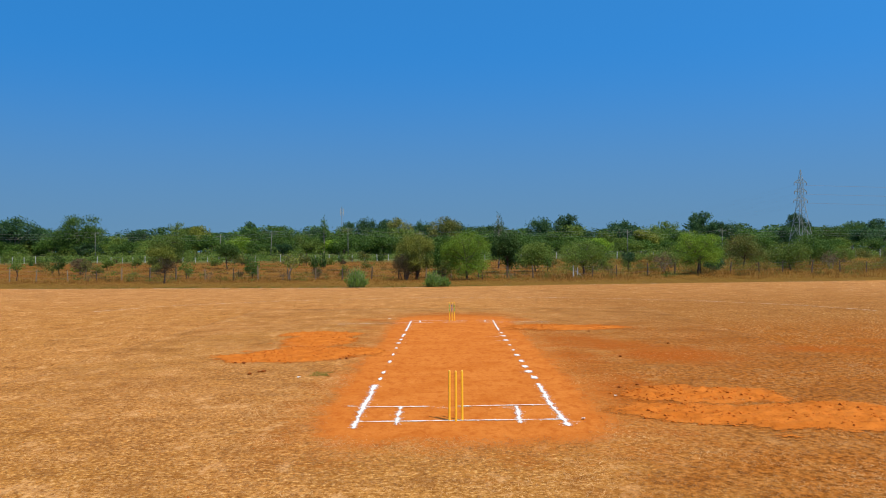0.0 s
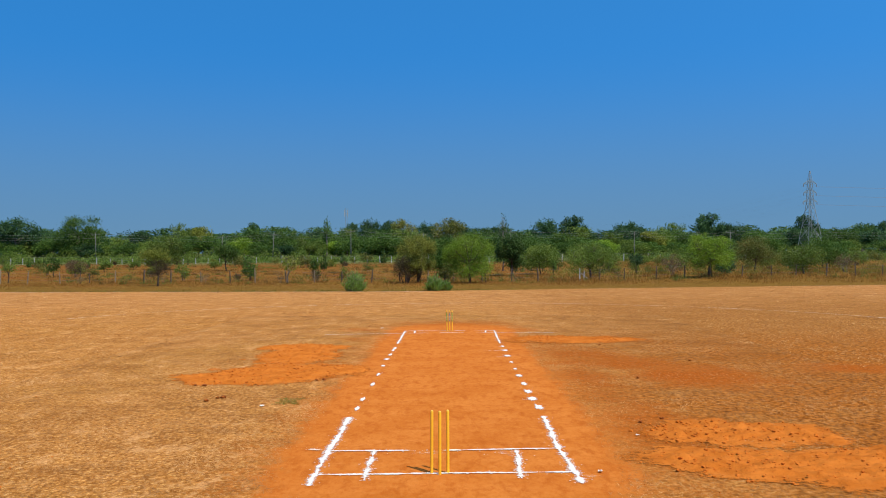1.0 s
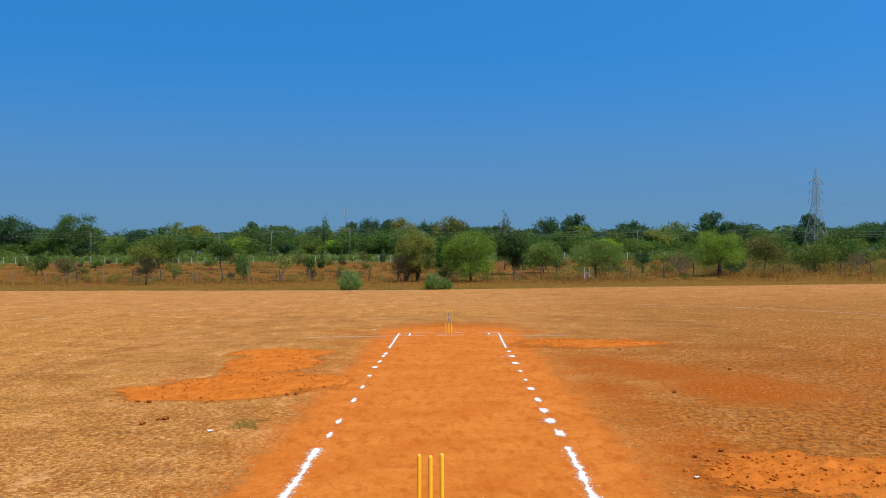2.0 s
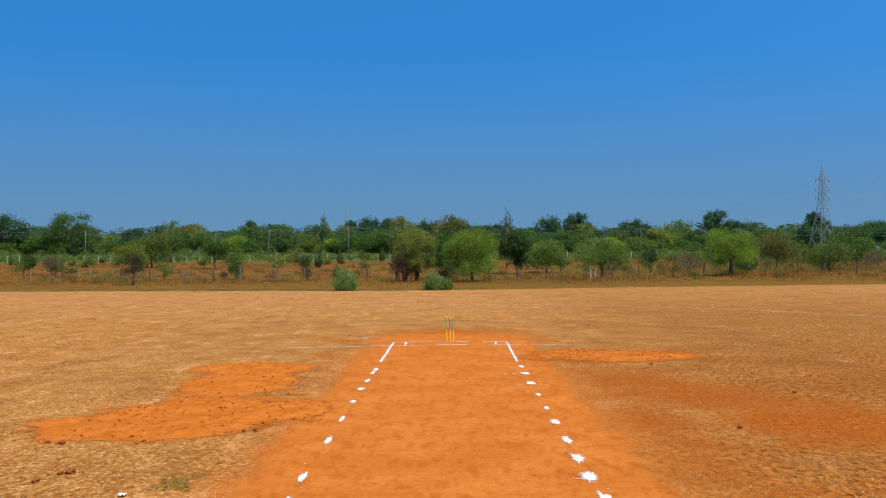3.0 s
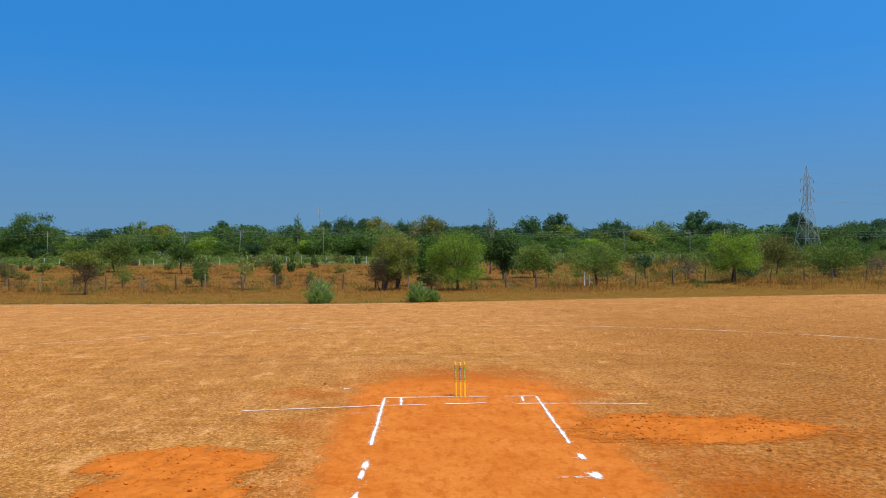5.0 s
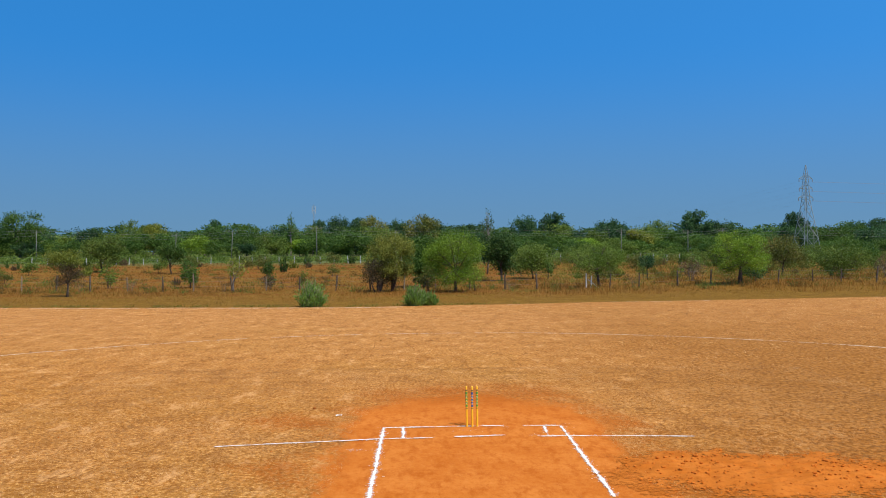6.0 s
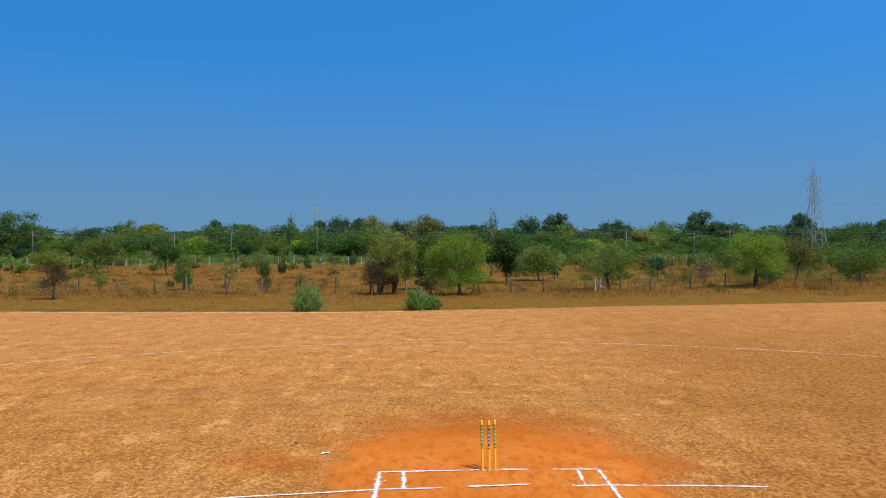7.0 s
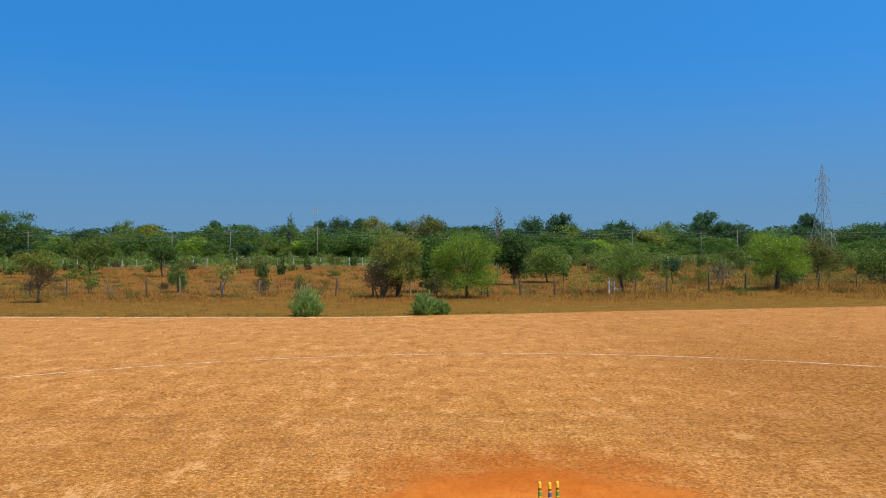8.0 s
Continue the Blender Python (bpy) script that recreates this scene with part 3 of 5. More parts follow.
def chalk_line(points, width, material, label, seed, name="chalk_line", specks=1.0, gap=0.0, group="pitch markings", pace=1.7):
    """A hand-poured powder line along points: ragged edges, breaks and stray specks."""
    rng = random.Random(seed)
    root = thing(name, label, "chalk line", group)
    sv, sf, runs = [], [], [[]]
    done = 0.0
    for (x0, y0), (x1, y1) in zip(points, points[1:]):
        ln = math.hypot(x1 - x0, y1 - y0)
        tx, ty = (x1 - x0) / ln, (y1 - y0) / ln
        n = max(2, int(ln / 0.045))
        for i in range(n + 1):
            s = ln * i / n
            g = done + s
            if noise.noise((g * pace, seed * 3.7, 0.5)) < -1 + 2 * gap:
                if runs[-1]:
                    runs.append([])
                continue
            w = width * (0.48 + 0.34 * noise.noise((g * 5.0, seed * 1.3, 2.0)) + 0.16 * rng.uniform(-1, 1))
            c = width * (0.35 * noise.noise((g * 1.2, seed * 2.1, 6.0)) + 0.3 * noise.noise((g * 4.1, seed * 1.1, 9.0)))
            row = []
            for o in (c - w * 3.4 - width * 0.5 * rng.random(), c - w * 1.1, c - w * 0.3, c + w * 0.3, c + w * 1.1, c + w * 3.4 + width * 0.5 * rng.random()):
                x, y = x0 + tx * s - ty * o, y0 + ty * s + tx * o
                row.append((x, y, ground_z(x, y) + 0.006 + 0.0011 * (seed % 8)))
            runs[-1].append(row)
        for _ in range(int(ln * 22 * specks)):
            s, o = rng.uniform(0, ln), rng.gauss(0, width * 0.85)
            x, y, r = x0 + tx * s - ty * o, y0 + ty * s + tx * o, rng.uniform(0.004, 0.013)
            powder_speck(rng, sv, sf, x, y, r * rng.uniform(0.5, 2.2), r, ground_z(x, y) + 0.010)
        done += ln
    for run in runs:
        if len(run) > 2:
            vs = [v for row in run for v in row]
            fs = [(6 * i + k, 6 * i + k + 1, 6 * i + k + 7, 6 * i + k + 6) for i in range(len(run) - 1) for k in range(5)]
            me = mesh_from("stroke", vs, fs, material)
            ends = [min(1, min(i, len(run) - 1 - i) / 2 + 0.3) * ((1 + min(0, 0.9 * noise.noise((i * 0.19, seed * 2.3, 5.7)) + 0.1)) if material is M_STROKE else 0.95 + 0.5 * noise.noise((i * 0.11, seed * 1.7, 3.3)) + 0.25 * noise.noise((i * 0.9, seed, 8.1))) for i in range(len(run))]
            give_cover(me, [e * c for e in ends for c in (0.0, 0.55, 1.0, 1.0, 0.55, 0.0)])
            part("stroke", me, root)
    if sf:
        tagged(part("powder", mesh_from("powder", sv, sf, M_CHALK), root, "stray specks of chalk powder"), kind="stuff")
    return root


def chalk_splash(x, y, rx, ry, seed, streak=0.0, worn=False):
    """A dropped handful of white powder with ragged rays."""
    rng = random.Random(seed)
    root = thing("chalk_dash", "splash of white chalk powder on orange clay", "chalk mark", "chalk dashes") if not worn else thing("chalk_smear", "faint trodden smear of chalk powder on clay", "chalk mark", "chalk smears")
    vs, fs, n = [(x, y, 0.014)], [], 28
    for ring, z in ((0.4, 0.012), (1.55, 0.007)):
        for i in range(n):
            a = 2 * math.pi * i / n
            q = ring * (0.82 + 0.30 * noise.noise((math.cos(a) * 1.5, math.sin(a) * 1.5, seed * 1.9)) + (rng.uniform(-0.28, 0.25) if ring > 1 else 0))
            vs.append((x + rx * q * math.cos(a), y + ry * q * math.sin(a), z))
    for i in range(n):
        k = (i + 1) % n
        fs += [(0, 1 + i, 1 + k), (1 + i, 1 + n + i, 1 + n + k, 1 + k)]
    me = mesh_from("stroke", vs, fs, M_WORN if worn else M_STROKE)
    give_cover(me, [0.42 if worn else 1.0] * (1 + n) + [0.0] * n)
    part("stroke", me, root)
    sv, sf = [], []
    for _ in range(8 if worn else 16):
        a, d = rng.uniform(0, 6.3), abs(rng.gauss(0, 1.15))
        powder_speck(rng, sv, sf, x + math.cos(a) * d * rx * 1.1, y + math.sin(a) * d * ry * 1.1, rng.uniform(0.004, 0.014), rng.uniform(0.004, 0.012), 0.009)
    for _ in range(int(16 * streak)):
        powder_speck(rng, sv, sf, x - rng.uniform(0.05, 1.0) * streak * 0.55, y - 0.12 * rng.random() - 0.05, rng.uniform(0.02, 0.07), rng.uniform(0.003, 0.008), 0.009)
    tagged(part("powder", mesh_from("powder", sv, sf, M_CHALK), root, "stray specks of chalk powder"), kind="stuff")


chalk_line([(-1.53, -20.62), (-1.55, -18.6), (-1.56, -16.35)], 0.066, M_STROKE, "thick ragged white chalk side line on clay", 1, specks=2)
chalk_line([(1.58, -20.55), (1.53, -18.6), (1.56, -16.3)], 0.066, M_STROKE, "thick ragged white chalk side line on clay", 2, specks=2)
chalk_line([(-1.53, -20.1), (0, -20.04), (1.57, -19.99)], 0.043, M_STROKE, "thin white chalk bowling crease across the clay", 3)
chalk_line([(-1.55, -18.83), (-0.45, -18.83)], 0.042, M_STROKE, "thin white chalk popping crease, partly worn away", 4)
chalk_line([(-1.86, -18.74), (-1.6, -18.79)], 0.03, M_WORN, "faint end of a chalk popping crease", 5)
chalk_line([(-0.45, -18.83), (0.24, -18.81)], 0.04, M_WORN, "worn faint chalk popping crease behind the stumps", 6, gap=0.3)
chalk_line([(0.2, -18.81), (1.52, -18.72)], 0.042, M_STROKE, "thin white chalk popping crease on clay", 7)
chalk_line([(-0.945, -18.74), (-0.92, -20.4)], 0.050, M_STROKE, "short ragged white chalk return crease", 8, specks=2)
chalk_line([(0.945, -18.78), (0.905, -20.3)], 0.050, M_STROKE, "short ragged white chalk return crease", 9, specks=3)
chalk_line([(-1.56, 0.02), (-1.55, -2.0), (-1.55, -4.5)], 0.050, M_STROKE, "thick ragged white chalk side line on clay", 10, specks=2)
chalk_line([(1.54, 0.02), (1.52, -2.0), (1.5, -4.5)], 0.043, M_STROKE, "thick ragged white chalk side line on clay", 11, specks=2)
chalk_line([(-1.58, -0.03), (0.57, 0.07)], 0.043, M_STROKE, "thin white chalk bowling crease on clay", 12)
chalk_line([(0.86, 0.04), (1.57, 0.02)], 0.043, M_STROKE, "short white chalk bowling crease on clay", 13)
chalk_line([(-4.2, -1.43), (-2.96, -1.2), (-1.51, -0.95), (-0.68, -0.9)], 0.038, M_STROKE, "long crooked white chalk popping crease", 14)
chalk_line([(-0.38, -0.86), (0.52, -0.77)], 0.043, M_STROKE, "thin white chalk popping crease on clay", 15, gap=0.1)
chalk_line([(1.03, -0.83), (1.52, -0.82), (2.68, -0.89), (3.61, -0.97)], 0.038, M_STROKE, "long crooked white chalk popping crease", 16)
chalk_line([(-1.22, 0.05), (-1.2, -0.93)], 0.042, M_STROKE, "short white chalk return crease", 17)
chalk_line([(1.24, 0.03), (1.21, -0.85)], 0.042, M_STROKE, "short white chalk return crease", 18)

for i, (px, py, rx, ry, st) in enumerate([
        (-1.54, -5.75, 0.07, 0.22, 0), (-1.55, -6.3, 0.06, 0.24, 0), (-1.55, -7.4, 0.07, 0.22, 0), (-1.56, -8.4, 0.10, 0.13, 0), (-1.55, -9.75, 0.07, 0.13, 0),
        (-1.53, -11.25, 0.06, 0.18, 0), (-1.52, -12.75, 0.06, 0.2, 0), (-1.53, -14.6, 0.065, 0.2, 0), (-1.53, -15.58, 0.06, 0.16, 0),
        (1.53, -5.35, 0.08, 0.12, 0.2), (1.53, -6.4, 0.14, 0.10, 1.0), (1.52, -7.75, 0.13, 0.12, 0.5), (1.53, -9.1, 0.06, 0.09, 0.1), (1.53, -10.4, 0.06, 0.09, 0),
        (1.535, -11.55, 0.09, 0.12, 0), (1.54, -12.75, 0.085, 0.13, 0), (1.54, -13.75, 0.10, 0.14, 0.1), (1.55, -14.6, 0.12, 0.13, 0.3), (1.57, -15.5, 0.10, 0.15, 0.2)]):
    chalk_splash(px, py, rx * 0.85, ry * (1.5 if px < 0 else 2.0), 40 + i, st)

for i, (px, py, rx, ry) in enumerate([(-0.14, -0.32, 0.16, 0.07), (-1.95, -1.75, 0.32, 0.22), (0.55, -0.05, 0.2, 0.08), (1.5, 0.12, 0.3, 0.1), (-1.75, -18.7, 0.2, 0.1), (0.8, -18.95, 0.22, 0.28), (-0.2, -18.95, 0.5, 0.12), (1.75, -7.6, 0.3, 0.08), (1.7, -20.2, 0.22, 0.12), (0.98, -0.75, 0.14, 0.1)]):
    chalk_splash(px, py, rx, ry, 140 + i, 0.0, True)

ring_r = 18.05
for i, (a0, a1, worn) in enumerate([(12, 23, 0.4), (23, 34, 0.3), (34, 48, 0.3), (48, 63, 0.2), (63, 79, 0.3), (79, 94, 0.45), (94, 108, 0.3), (108, 122, 0.3), (122, 135, 0.3), (135, 146, 0.25), (146, 158, 0.4)]):
    arc = [(0.25 + ring_r * math.cos(radians(a)), 0.05 + ring_r * math.sin(radians(a))) for a in np.arange(a0, a1 + 0.1, 1.0)]
    chalk_line(arc, 0.056 if a0 < 90 else 0.05, M_WORN, "worn curved white chalk line on the dry grass", 70 + i, "circle_line", 0.5, worn * (0.6 if a0 < 90 else 0.85), "inner circle", 0.9)
bx = [x for x in np.arange(-40.0, -1.0, 2.0)]
chalk_line([(x, edge_y(x) - 0.55 + 0.15 * math.sin(x * 0.7)) for x in bx], 0.13, M_WORN, "broken white chalk boundary line along the field edge", 90, "boundary_line", 0.3, 0.40, "boundary", 0.35)
bx = [x for x in np.arange(-1.0, 60.0, 2.0)]
chalk_line([(x, edge_y(x) - 0.45 + 0.15 * math.sin(x * 0.7)) for x in bx], 0.05, M_WORN, "almost vanished chalk boundary line along the field edge", 91, "boundary_line", 0.2, 0.55, "boundary", 0.35)


# ---- wickets ----
def stump_mesh(h, r):
    prof = [(-0.08, r), (0.0, r), (h * 0.5, r), (h - 0.03, r), (h - 0.012, r * 0.93), (h - 0.004, r * 0.72), (h, r * 0.35)]
    sides = 20
    vs = [(rr * math.cos(2 * math.pi * k / sides), rr * math.sin(2 * math.pi * k / sides), z) for z, rr in prof for k in range(sides)]
    fs = [(i * sides + k, i * sides + (k + 1) % sides, (i + 1) * sides + (k + 1) % sides, (i + 1) * sides + k) for i in range(len(prof) - 1) for k in range(sides)]
    fs += [tuple(reversed(range(sides))), tuple(range((len(prof) - 1) * sides, len(prof) * sides))]
    return vs, fs


def print_band(r, z0, z1, a0, a1, material):
    """A printed mark: a thin shell on the round of a stump."""
    n = max(3, int((a1 - a0) / 18))
    vs, fs = [], []
    for i in range(n + 1):
        a = radians(a0 + (a1 - a0) * i / n)
        for rr, z in ((r - 0.0005, z0), (r + 0.0006, z0), (r + 0.0006, z1), (r - 0.0005, z1)):
            vs.append((rr * math.cos(a), rr * math.sin(a), z))
    for i in range(n):
        for q in range(4):
            fs.append((i * 4 + q, i * 4 + (q + 1) % 4, i * 4 + 4 + (q + 1) % 4, i * 4 + 4 + q))
    fs += [(3, 2, 1, 0), (n * 4, n * 4 + 1, n * 4 + 2, n * 4 + 3)]
    return mesh_from("print_mark", vs, fs, material)


near_mesh = mesh_from("stump", *stump_mesh(0.755, 0.0185), M_YELLOW, True)
far_mesh = mesh_from("stump", *stump_mesh(0.715, 0.0185), M_YELLOW, True)
for sx, sy, lean_x, lean_y in ((-0.148, -20.03, 0.2, 0.5), (-0.050, -20.08, 0.1, 0.2), (0.046, -20.01, -0.3, 0.0)):
    thing("stump", "plain bright yellow cricket stump standing in clay", "cricket stump", "wicket by the start", at=pose(sx, sy, 0, lean_x, lean_y), data=near_mesh)
for sx, sy, lean_x, lean_y, ink, words in ((-0.104, 0.03, 0.2, -0.9, M_GREENP, "yellow cricket stump with green printed lettering bars"), (-0.012, 0.0, 0.2, -0.3, M_BLUEP, "yellow cricket stump with blue printed lettering bars"), (0.076, 0.04, -0.2, -0.4, M_GREENP, "yellow cricket stump with green printed lettering bars")):
    st = thing("stump", words, "cricket stump", "wicket at the far end", at=pose(sx, sy, 0, lean_x, lean_y))
    part("shaft", far_mesh, st)
    part("print_mark", print_band(0.0185, 0.625, 0.65, 205, 335, M_BROWNP), st, "small dark printed roundel")
    for z0, z1, a0, a1 in ((0.565, 0.612, 190, 350), (0.508, 0.552, 200, 340), (0.452, 0.495, 195, 345), (0.398, 0.440, 200, 335), (0.352, 0.388, 195, 345)):
        part("print_mark", print_band(0.0185, z0, z1, a0, a1, ink), st, "coloured printed bar")
    for z0, z1 in ((0.515, 0.53), (0.46, 0.472), (0.405, 0.42)):
        part("print_mark", print_band(0.0190, z0, z1, 235, 285, M_PALEP), st, "pale gap in the print")
    part("print_mark", print_band(0.0185, 0.318, 0.332, 200, 340, M_BROWNP), st, "dark printed ring")


# ---- clods, scraps and a green tuft on the field ----
def clod_geometry(rng, r, fine=1, rough=0.45):
    bm = bmesh.new()
    bmesh.ops.create_icosphere(bm, subdivisions=fine, radius=1)
    k = rng.uniform(0, 99)
    for v in bm.verts:
        q = 1 + rough * noise.noise(v.co * 1.3 + Vector((k, k, k))) + (0.5 * noise.noise(v.co * 3.1 + Vector((k, 0, k))) if fine > 1 else 0)
        v.co = Vector((v.co.x * q * r * rng.uniform(0.9, 1.1), v.co.y * q * r, v.co.z * q * r * 0.6))
    vs, fs = [v.co.copy() for v in bm.verts], [tuple(v.index for v in f.verts) for f in bm.faces]
    bm.free()
    return vs, fs


rng_c = random.Random(5)
clod_kinds = [clod_geometry(rng_c, 1.0) for _ in range(8)]
bits = []
for words, ovals, fringe, relief in SOIL_PATCHES:
    for ox, oy, rx, ry, turn in ovals:
        for _ in range(int(rx * ry * 150)):
            a, d = rng_c.uniform(0, 6.3), math.sqrt(rng_c.random()) * 1.12
            x, y = ox + math.cos(a) * d * rx, oy + math.sin(a) * d * ry
            h, rim = soil_height(ovals, x, y, fringe, relief)
            if rim < 0.4:
                continue
            r = 0.007 + 0.024 * rng_c.random() ** 3.5
            vs, fs = clod_kinds[rng_c.randrange(8)]
            w = rng_c.uniform(0, 6.3)
            c, s = math.cos(w), math.sin(w)
            bits.append(([(x + (v[0] * c - v[1] * s) * r, y + (v[0] * s + v[1] * c) * r, max(h, 0) + 0.006 + v[2] * r + r * 0.2) for v in vs], fs))
for _ in range(500):
    x, y = rng_c.uniform(-8, 10), rng_c.uniform(-25, 4)
    if abs(x) < 1.9:
        continue
    r = 0.005 + 0.012 * rng_c.random() ** 3
    vs, fs = clod_kinds[rng_c.randrange(8)]
    bits.append(([(x + v[0] * r, y + v[1] * r, v[2] * r + r * 0.25) for v in vs], fs))
thing("soil_crumbs", "scattered crumbs and small clods of orange soil", "soil crumbs", kind="stuff", data=mesh_from("soil_crumbs", *joined(bits), M_CLOD))

lump_kinds = [mesh_from("clod", *clod_geometry(rng_c, 1.0), M_LUMP) for _ in range(5)]
for heap, (words, ovals, fringe, relief) in zip(heaps, SOIL_PATCHES):
    for _ in range(110):
        ox, oy, rx, ry, turn = ovals[rng_c.randrange(len(ovals))]
        a, d = rng_c.uniform(0, 6.3), math.sqrt(rng_c.random()) * 1.05
        x, y = ox + math.cos(a) * d * rx, oy + math.sin(a) * d * ry
        r = 0.011 + 0.026 * rng_c.random() ** 3
        part("clod", lump_kinds[rng_c.randrange(5)], heap, "", pose(x, y, max(soil_height(ovals, x, y, fringe, relief)[0], 0) + 0.010, 0, 0, rng_c.uniform(0, 360)) @ Matrix.Scale(r, 4))
clod_me = mesh_from("soil_clod", *clod_geometry(rng_c, 0.055, 2, 0.8), M_DARKCLOD)
for x, y, s in ((-4.13, -14.4, 1.0), (-4.22, -14.45, 0.6), (-4.34, -14.77, 0.8), (-4.9, -12.9, 0.9), (-5.1, -12.85, 0.6), (4.0, -12.0, 0.7), (5.9, -9.0, 0.7), (-2.6, -12.1, 0.8), (-2.75, -12.15, 0.6), (4.35, -5.1, 0.7), (3.0, -16.9, 0.6), (3.4, -16.6, 0.6), (-3.0, 1.9, 0.6)):
    thing("soil_clod", "dark reddish lump of dried soil on the grass", "soil clod", "loose clods", at=pose(x, y, 0.02, 0, 0, x * 90) @ Matrix.Scale(s, 4), data=clod_me)


def scrap(x, y, w, d, seed):
    rng = random.Random(seed)
    vs, fs = [], []
    n = 5
    for j in range(n):
        for i in range(n):
            vs.append(((i / (n - 1) - 0.5) * w + rng.uniform(-1, 1) * w * 0.06, (j / (n - 1) - 0.5) * d, 0.012 + 0.02 * rng.random()))
    top = len(vs)
    vs += [(a, b, c - 0.003) for a, b, c in vs]
    for j in range(n - 1):
        for i in range(n - 1):
            q = (j * n + i, j * n + i + 1, (j + 1) * n + i + 1, (j + 1) * n + i)
            fs += [q, tuple(k + top for k in reversed(q))]
    thing("paper_scrap", "small crumpled white scrap lying on the ground", "litter", "scraps", at=pose(x, y, 0), data=mesh_from("paper_scrap", vs, fs, M_PAPER))


scrap(-3.21, -15.32, 0.08, 0.07, 3)
scrap(-2.45, 1.15, 0.11, 0.07, 4)
scrap(1.86, -20.0, 0.05, 0.05, 5)
scrap(2.75, -17.9, 0.05, 0.04, 6)


# ---- grasses ----
def blades(name, label, category, xs, ys, zs, length, width, tilt, material, seed, lie=None):
    """Many single blades as slim triangles; tilt is the share of the length that stands up, lie the way they point."""
    r = np.random.RandomState(seed)
    n = len(xs)
    a = r.uniform(0, 2 * np.pi, n)
    if lie is not None:
        a = lie + np.pi * (a > np.pi)
    up = length * tilt
    flat = np.sqrt(np.maximum(length ** 2 - up ** 2, 0))
    base = np.stack([xs, ys, zs], 1)
    dirv = np.stack([np.cos(a), np.sin(a), np.zeros(n)], 1)
    sb = r.uniform(-0.35, 0.35, n) * width
    side = np.stack([-np.sin(a) * width / 2, np.cos(a) * width / 2, sb], 1)
    tip = base + dirv * flat[:, None]
    tip[:, 2] += up
    v = np.stack([base - side, base + side, tip], 1).reshape(-1, 3)
    return thing(name, label, category, kind="stuff", data=fast_mesh(name, v, np.arange(3 * n), 3, material))


def scatter(n, x0, x1, y0, y1, seed):
    r = np.random.RandomState(seed)
    return r.uniform(x0, x1, n), r.uniform(y0, y1, n), r


def field_z(xs, ys):
    return np.array([ground_z(a, b) for a, b in zip(xs, ys)])


def straw_lie(xs, ys):
    """The way in which the raked straw lies at a place, in radians: slow swirls over the field."""
    return 0.5 * np.sin(xs * 0.21 + 1.3 * np.sin(ys * 0.17)) + 0.5 * np.sin(ys * 0.33 + xs * 0.12) + 0.3


def straw_drift(xs, ys):
    """How thick the straw has gathered at a place, 0 to 1: ragged drifts of a hand's to an arm's length."""
    a = np.sin(xs * 2.9 + 2.1 * np.sin(ys * 1.7 + xs * 0.6)) * np.sin(ys * 4.3 + 1.9 * np.sin(xs * 1.9))
    b = np.sin(xs * 7.3 + ys * 2.2 + 2 * np.sin(ys * 3.1)) * np.sin(ys * 8.1 - xs * 1.7 + 2 * np.sin(xs * 2.7))
    return np.clip(0.5 + 0.36 * a + 0.34 * b, 0, 1)


xs, ys, r = scatter(1050000, -9, 9, -25.5, 8, 11)
keep = (r.uniform(0, 1, len(xs)) > np.maximum(stain_at(xs, ys) * 1.3, 0.30 * np.clip((xs - 1.5) / 3, 0, 1))) & (r.uniform(0, 1, len(xs)) < 0.16 + 0.84 * straw_drift(xs, ys))
xs, ys = xs[keep], ys[keep]
n = len(xs)
blades("dry_grass", "short dry trampled straw on the field", "dry grass", xs, ys, np.zeros(n) - 0.002, r.uniform(0.025, 0.085, n), r.uniform(0.003, 0.008, n), r.uniform(0.03, 0.42, n), G_STRAW, 12, straw_lie(xs, ys) + r.normal(size=n) * 1.2)
xs, ys, r = scatter(460000, -34, 36, -25, 44, 13)
lim = np.array([edge_y(a) for a in xs])
keep = (ys < lim - 0.1) & ~((np.abs(xs) < 8.6) & (ys < 7.6)) & (np.abs(xs) < 12 + 0.62 * (ys + 27)) & (r.uniform(0, 1, len(xs)) > np.maximum(stain_at(xs, ys) * 1.25, 0.2 * np.clip((xs - 1.5) / 4, 0, 1) * np.clip((22 - ys) / 14, 0, 1))) & (r.uniform(0, 1, len(xs)) < 0.4 + 0.6 * straw_drift(xs * 0.83 + 0.8 * np.sin(ys * 0.37), ys * 0.77 + 0.9 * np.sin(xs * 0.29)))
xs, ys = xs[keep], ys[keep]
n = len(xs)
blades("dry_grass", "short dry trampled straw on the open field", "dry grass", xs, ys, field_z(xs, ys) - 0.003, r.uniform(0.06, 0.17, n), r.uniform(0.008, 0.018, n), r.uniform(0.04, 0.34, n), G_STRAW, 14, straw_lie(xs, ys) + r.normal(size=n) * 0.7)

xs, ys, r = scatter(120000, -48, 58, 34.5, 62, 15)
lim = np.array([edge_y(a) for a in xs])
keep = (ys > lim) & (r.uniform(0, 1, len(xs)) < 0.75 + np.clip((ys - lim) / 16, 0, 0.25))
xs, ys, lim = xs[keep], ys[keep], lim[keep]
n = len(xs)
tall = np.clip(0.5 + (ys - lim) / 18, 0.5, 1)
blades("verge_grass", "short brownish unmown grass beside the field", "grass", xs, ys, field_z(xs, ys) - 0.01, r.uniform(0.10, 0.34, n) * tall, r.uniform(0.012, 0.03, n), r.uniform(0.15, 0.65, n), G_VERGE, 16)
xs, ys, r = scatter(300000, -125, 125, 50, 150, 17)
